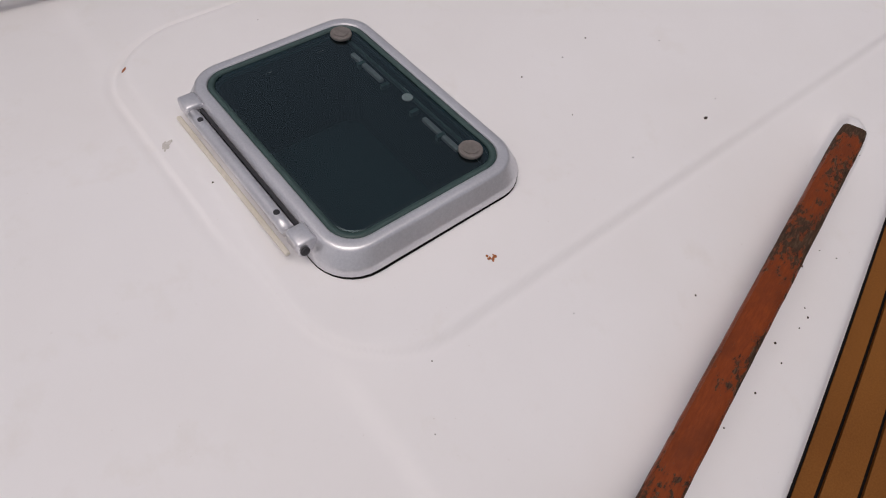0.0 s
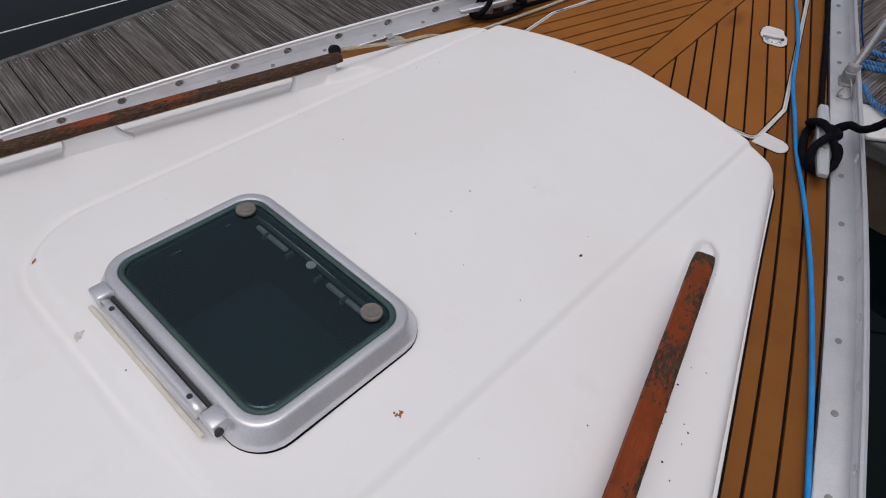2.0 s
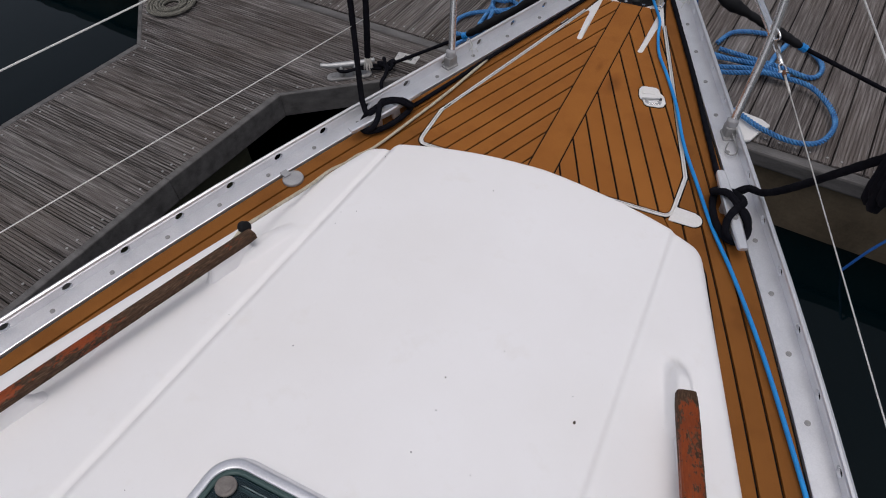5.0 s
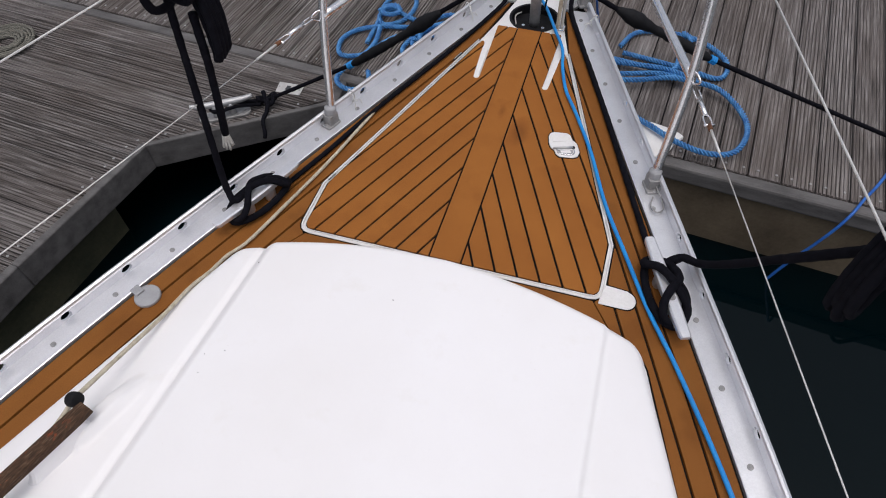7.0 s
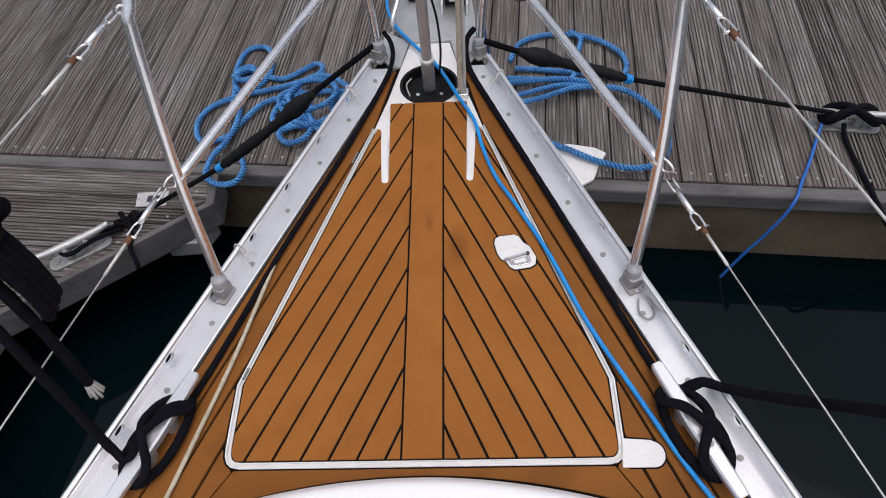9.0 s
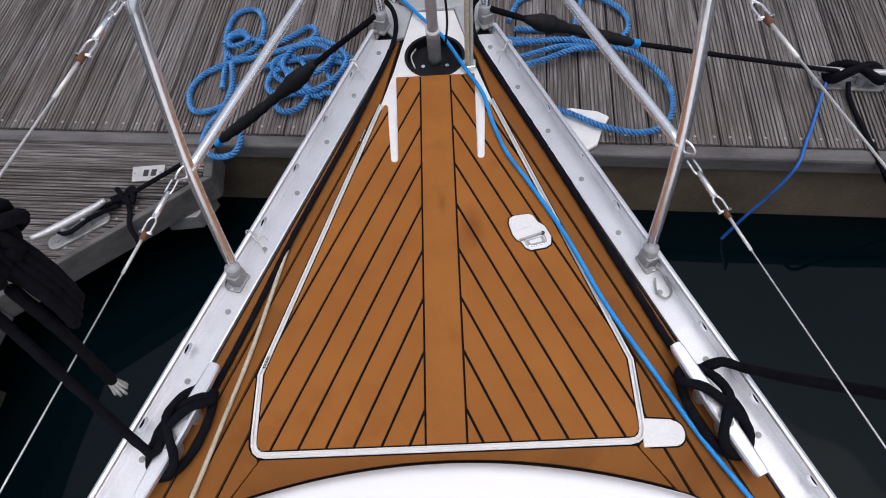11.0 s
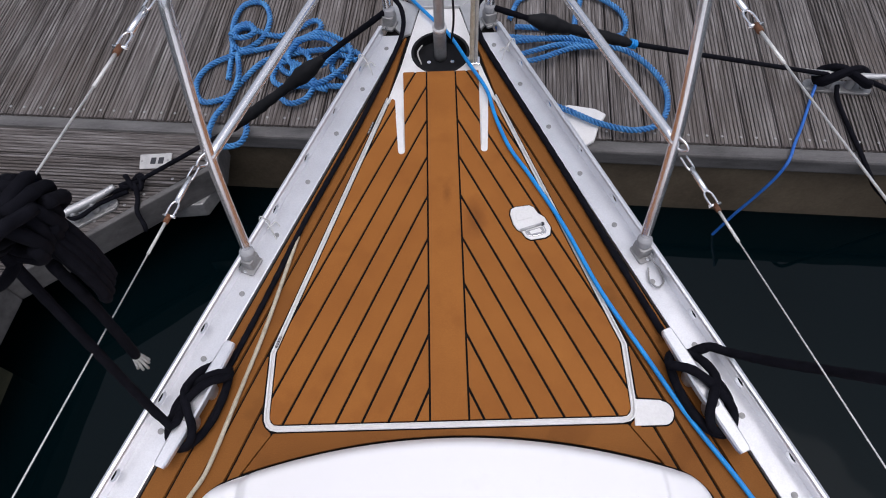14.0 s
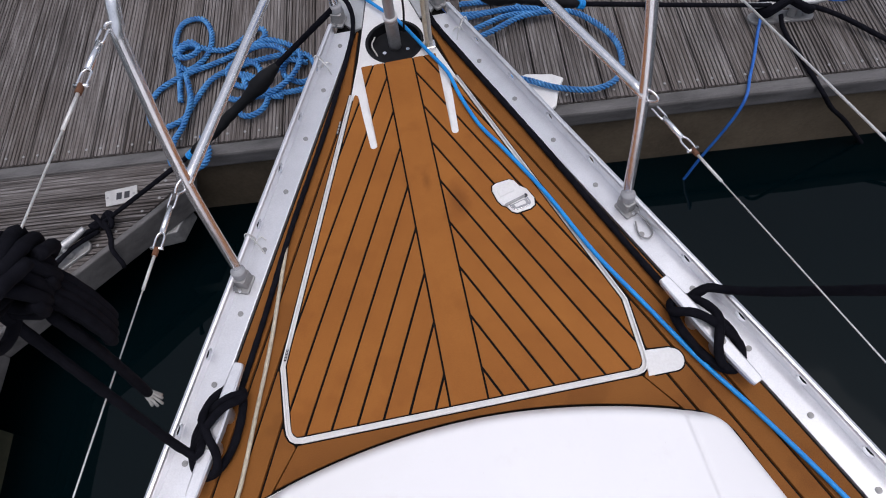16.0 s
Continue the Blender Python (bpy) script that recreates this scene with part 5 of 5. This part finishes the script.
CZ = DOCK_Z + 0.070
t1, m1, d1, n1, L1 = dock_cleat((-1.432, 0.898, CZ), (-1.206, 1.046, CZ), "galvanised cleat on the finger pontoon with a black line")
t2, m2, d2, n2, L2 = dock_cleat((1.425, 1.50, CZ), (1.735, 1.455, CZ), "galvanised cleat on the walkway with black and blue lines")


def turns(mid, d, n, L, seed):
    g = random.Random(seed)
    out = []
    for k in range(5):
        s = (-1) ** k
        out += [mid + d * (0.26 * L * s) + n * 0.03 + Vector((0, 0, -0.02 + 0.006 * k)), mid + d * (0.05 * L * s) + Vector((g.uniform(-.006, .006), g.uniform(-.006, .006), 0.024 + 0.004 * k)),
                mid - d * (0.26 * L * s) - n * 0.032 + Vector((0, 0, -0.018 + 0.006 * k)), mid - d * (0.33 * L * s) + Vector((0, 0, -0.02))]
    return [tuple(p) for p in out]


# bow lines with sleeved eye splices
def bow_line(run, after, thick, label):
    """run: the bow end, four points down the sleeve, the shore end."""
    t = thing("bow_line", label, "rope", "bow lines")
    braid("line", run + after[:2], 0.0085, BLACK_ROPE, t)
    braid("hitch", run[-1:] + after, thick, BLACK_ROPE, t)
    c = spline(run[1:5], 0.010)
    x = np.linspace(0, 1, len(c))
    r = 0.013 + 0.014 * np.exp(-((x - 0.20) / 0.13) ** 2) + 0.006 * np.exp(-((x - 0.72) / 0.24) ** 2) + 0.0012 * np.sin(x * 61)
    r[:3], r[-2:] = (0.009, 0.012, 0.015), (0.013, 0.010)
    v, f = sweep(c, r, 14)
    mesh_ob("sleeve", v, f, RUBBER, t, "black rubber snubber sleeve", True)
    e = c[-1]
    d = (c[-1] - c[-4]) / np.linalg.norm(c[-1] - c[-4])
    w = np.cross(d, (0, 0, 1.0))
    for k in range(3):
        q = e + d * (0.004 + 0.009 * k)
        tube("whipping", [tuple(q + 0.0135 * (math.cos(a) * w + math.sin(a) * np.cross(d, w))) for a in np.linspace(0, 6.4, 12)], 0.0042, BLUE_LINE, t, "blue whipping turn", 6, 0.006)
    return t


KNOT = Vector((-1.168, 1.096, DOCK_Z + 0.026))
k0, cl = tuple(KNOT), m1 + Vector((0, 0, -0.022))
bow_line([(-0.150, 1.150, 0.050), (-0.352, 1.136, -0.100), (-0.475, 1.126, -0.198), (-0.600, 1.114, -0.290), (-0.722, 1.104, -0.378), k0],
         [tuple(KNOT + Vector((-0.03, -0.022, 0.004))), tuple(cl + d1 * 0.05 + n1 * 0.020), tuple(cl - d1 * 0.03 + n1 * 0.024), tuple(cl - d1 * 0.052 - n1 * 0.004), tuple(cl - d1 * 0.02 - n1 * 0.026), tuple(cl + d1 * 0.06 - n1 * 0.012), tuple(KNOT + Vector((-0.02, -0.03, -0.006)))],
         0.0085, "black bow line with a rubber snubber leading to the finger cleat")
bow_line([(0.152, 1.150, 0.050), (0.254, 1.172, -0.010), (0.360, 1.198, -0.068), (0.480, 1.226, -0.130), (0.608, 1.256, -0.198), tuple(m2 - d2 * 0.05)], turns(m2, d2, n2, L2, 3), 0.0135, "black bow line with a rubber snubber leading to the walkway cleat")
tagged(braid("rope_tail", [k0, tuple(KNOT + Vector((0.016, -0.028, 0.004))), (-1.146, 1.03, DOCK_Z + 0.012), (-1.142, 0.985, DOCK_Z + 0.004), (-1.120, 0.945, DOCK_Z - 0.030), (-1.122, 0.935, DOCK_Z - 0.050)], 0.009, BLACK_ROPE), "black tail of the bow line hanging over the finger's edge", "rope")
tagged(braid("rope_knot", [tuple(KNOT + Vector((0.034 * math.cos(a) * (1 + 0.25 * math.sin(2 * a)), 0.026 * math.sin(1.5 * a), 0.008 + 0.014 * math.sin(2.3 * a)))) for a in np.linspace(0, 9.4, 22)], 0.0095, BLACK_ROPE), "overhand knot in the black bow line", "rope")
tagged(braid("black_line", [tuple(m2 + d2 * 0.06), tuple(m2 + d2 * 0.2 + Vector((0, -0.06, -0.03))), (1.95, 1.20, DOCK_Z + 0.012), (2.25, 0.98, DOCK_Z - 0.05), (2.6, 0.7, DOCK_Z - 0.2)], 0.010, BLACK_ROPE), "black line leading off the walkway cleat", "rope")
tagged(braid("black_line", [tuple(m2 + Vector((-0.02, -0.02, -0.03))), (1.556, 1.400, DOCK_Z + 0.016), (1.557, 1.27, DOCK_Z + 0.012), (1.562, 1.165, DOCK_Z + 0.010), (1.585, 1.080, DOCK_Z - 0.02), (1.655, 1.070, DOCK_Z - 0.11), (1.765, 1.065, DOCK_Z - 0.22), (1.94, 1.055, WATER_Z - 0.02)], 0.009, BLACK_ROPE), "black line hanging from the walkway cleat into the water", "rope")
tagged(tube("blue_cord", [tuple(m2 - d2 * 0.09 + Vector((0, 0, -0.01))), (1.452, 1.41, DOCK_Z + 0.02), (1.388, 1.29, DOCK_Z + 0.010), (1.330, 1.195, DOCK_Z + 0.012), (1.290, 1.122, DOCK_Z + 0.008), (1.258, 1.088, DOCK_Z - 0.05), (1.215, 1.072, DOCK_Z - 0.16), (1.168, 1.060, DOCK_Z - 0.27), (1.115, 1.045, WATER_Z - 0.03)], 0.0062, NAVY_LINE, None, "", 8, 0.02), "blue cord hanging from the walkway cleat into the water", "rope")
tagged(tube("blue_cord", [tuple(m2 + d2 * 0.14 + Vector((0, 0, 0.01))), (1.9, 1.50, DOCK_Z + 0.012), (2.3, 1.56, DOCK_Z + 0.008), (2.9, 1.62, DOCK_Z + 0.008)], 0.0062, NAVY_LINE, None, "", 8, 0.02), "blue cord lying across the walkway", "rope")
tagged(tube("blue_cord", [(0.150, 1.42, 0.62), (0.152, 1.40, 0.3), (0.158, 1.36, 0.0), (0.20, 1.62, -0.4), (0.26, 1.80, DOCK_Z + 0.02)], 0.0045, NAVY_LINE, None, "", 8, 0.02), "thin dark blue cord hanging down from the pulpit", "rope")

# blue laid rope in heaps on the walkway
Z1 = DOCK_Z + 0.014
left_pts = [(-0.89, 1.62), (-0.90, 1.80), (-0.915, 1.95), (-0.885, 2.075), (-0.80, 2.08), (-0.755, 1.97), (-0.78, 1.86), (-0.86, 1.79), (-0.91, 1.86), (-0.86, 1.93), (-0.70, 1.87), (-0.56, 1.95), (-0.525, 1.90), (-0.60, 1.85), (-0.75, 1.80), (-0.88, 1.755),
            (-0.985, 1.70), (-1.02, 1.60), (-0.98, 1.50), (-0.88, 1.52), (-0.83, 1.60), (-0.75, 1.71), (-0.62, 1.755), (-0.47, 1.77), (-0.36, 1.745), (-0.33, 1.66), (-0.38, 1.60), (-0.46, 1.66), (-0.44, 1.74), (-0.36, 1.70)]
left_b = [(-0.36, 1.55), (-0.47, 1.56), (-0.57, 1.60), (-0.66, 1.65), (-0.69, 1.73), (-0.63, 1.78), (-0.56, 1.72), (-0.57, 1.62), (-0.64, 1.56), (-0.70, 1.60), (-0.68, 1.69), (-0.60, 1.68), (-0.53, 1.58), (-0.55, 1.49), (-0.62, 1.465), (-0.66, 1.52), (-0.58, 1.56), (-0.47, 1.53)]
left_c = [(-0.86, 1.74), (-0.84, 1.60), (-0.87, 1.48), (-0.905, 1.40), (-0.915, 1.30), (-0.86, 1.255), (-0.79, 1.262), (-0.77, 1.33), (-0.80, 1.40)]
left_d = [(-0.66, 1.70), (-0.60, 1.80), (-0.50, 1.81), (-0.44, 1.74), (-0.48, 1.66), (-0.57, 1.63), (-0.64, 1.69), (-0.62, 1.78), (-0.53, 1.84), (-0.44, 1.81), (-0.38, 1.73), (-0.42, 1.62), (-0.52, 1.55), (-0.60, 1.58), (-0.62, 1.66)]
left_e = [(-0.90, 1.83), (-0.85, 1.895), (-0.80, 1.87), (-0.82, 1.82), (-0.875, 1.825), (-0.88, 1.88), (-0.83, 1.905), (-0.79, 1.84)]
right_a = [(0.30, 1.93), (0.36, 2.05), (0.50, 2.10), (0.66, 2.06), (0.77, 1.97), (0.80, 1.88), (0.755, 1.80), (0.62, 1.82), (0.45, 1.86), (0.32, 1.87)]
right_b = [(0.28, 1.80), (0.42, 1.785), (0.55, 1.78), (0.58, 1.90), (0.62, 2.04), (0.58, 2.10)]
right_c = [(0.24, 1.66), (0.36, 1.70), (0.50, 1.735), (0.62, 1.72), (0.75, 1.69), (0.84, 1.60), (0.885, 1.48), (0.87, 1.36), (0.82, 1.285), (0.72, 1.262), (0.60, 1.30), (0.50, 1.36), (0.42, 1.42), (0.36, 1.50)]
right_d = [(0.26, 1.62), (0.40, 1.65), (0.54, 1.70), (0.66, 1.715), (0.52, 1.76), (0.36, 1.76), (0.27, 1.75)]
for label, runs in (("tangled heap of pale blue laid rope on the walkway", (left_pts, left_b, left_c, left_d, left_e)), ("loose loops of pale blue laid rope on the walkway", (right_a, right_b, right_c, right_d))):
    t = thing("rope_heap", label, "rope", "rope heaps")
    g = random.Random(len(label))
    for i, run in enumerate(runs):
        pts = [(x, y, Z1 + 0.010 * i + g.uniform(0, 0.012)) for x, y in run]
        laid_rope("bight", pts, 0.0125, BLUE_ROPE, t)

# white bag-like fender flap on the walkway's edge
bm = bmesh.new()
prism(bm, [(0.40, 1.40), (0.50, 1.42), (0.60, 1.395), (0.640, 1.365), (0.605, 1.31), (0.575, 1.235), (0.50, 1.19), (0.44, 1.25)], DOCK_Z + 0.002, DOCK_Z + 0.022)
bevel(bm, 0.007, 3, 40)
tagged(part("dock_fender", bm, WHITE, None, "", True), "white vinyl dock fender pad on the walkway's edge", "fender")

# berth plate on the finger
sign = thing("berth_plate", "white plastic berth plate screwed to the finger decking", "sign")
bm = bmesh.new()
corners = [(-1.186, 1.250), (-1.062, 1.254), (-1.058, 1.183), (-1.176, 1.180)]
prism(bm, corners, DOCK_Z + 0.001, DOCK_Z + 0.006)
bevel(bm, 0.0015, 1)
part("plate", bm, PLATE, sign)
for x in (-1.128, -1.098):
    bm = bmesh.new()
    box(bm, (x, 1.217, DOCK_Z + 0.0066), (0.020, 0.030, 0.0012))
    part("bar", bm, INK, sign)
for x in (-1.172, -1.072):
    bm = bmesh.new()
    disc(bm, (x, 1.217, DOCK_Z + 0.0058), 0.005, 0.0016, 12)
    part("screw", bm, CAST, sign)

# coil of grey rope on the finger
gr = thing("rope_coil", "flat coil of grey-green mooring rope on the finger pontoon", "rope")
for k in range(6):
    r = 0.05 + 0.017 * k
    laid_rope("turn", [(-2.645 + r * math.cos(a + k), 1.155 + r * math.sin(a + k), DOCK_Z + 0.012 + 0.004 * (k % 3)) for a in np.linspace(0, 6.283, 14)], 0.009, GREY_ROPE, gr, "", 0.05, 0.012)

# decking boards
W = 0.128
u = -6.0
while u < 6.0:
    board("board", (((u, 0.014), (u, 2.69)), ((u + W - 0.006, 0.014), (u + W - 0.006, 2.69))), DOCK_A, walkway, W)
    u += W
v = -0.055
while v > -6.2:
    v2 = v - W + 0.006
    board("board", (((at_v(L_EDGE, v) + 0.036, v), (at_v(R_EDGE, v) - 0.036, v)), ((at_v(L_EDGE, v2) + 0.036, v2), (at_v(R_EDGE, v2) - 0.036, v2))), DOCK_B, finger, W)
    v -= W
sbm = bmesh.new()
disc(sbm, (0, 0, -0.001), 0.0055, 0.0022, 10)
screw0 = None
v = -0.055
k = 0
while v > -3.4:
    for edge_pts, sg in ((R_EDGE, 1), (L_EDGE, -1)):
        for o in (0.3, 0.7):
            p = dock(at_v(edge_pts, v - W * o) - sg * 0.075, v - W * o)
            if screw0 is None:
                screw0 = part("screw", sbm, CAST, finger)
                screw0.location = p
            else:
                ob = new("screw", screw0.data)
                ob.parent = finger
                ob.location = p
    v -= W
u = -2.6
while u < 2.6:
    for o in (0.25, 0.7):
        ob = new("screw", screw0.data)
        ob.parent = walkway
        ob.location = dock(u + W * o, 0.05)
    u += W
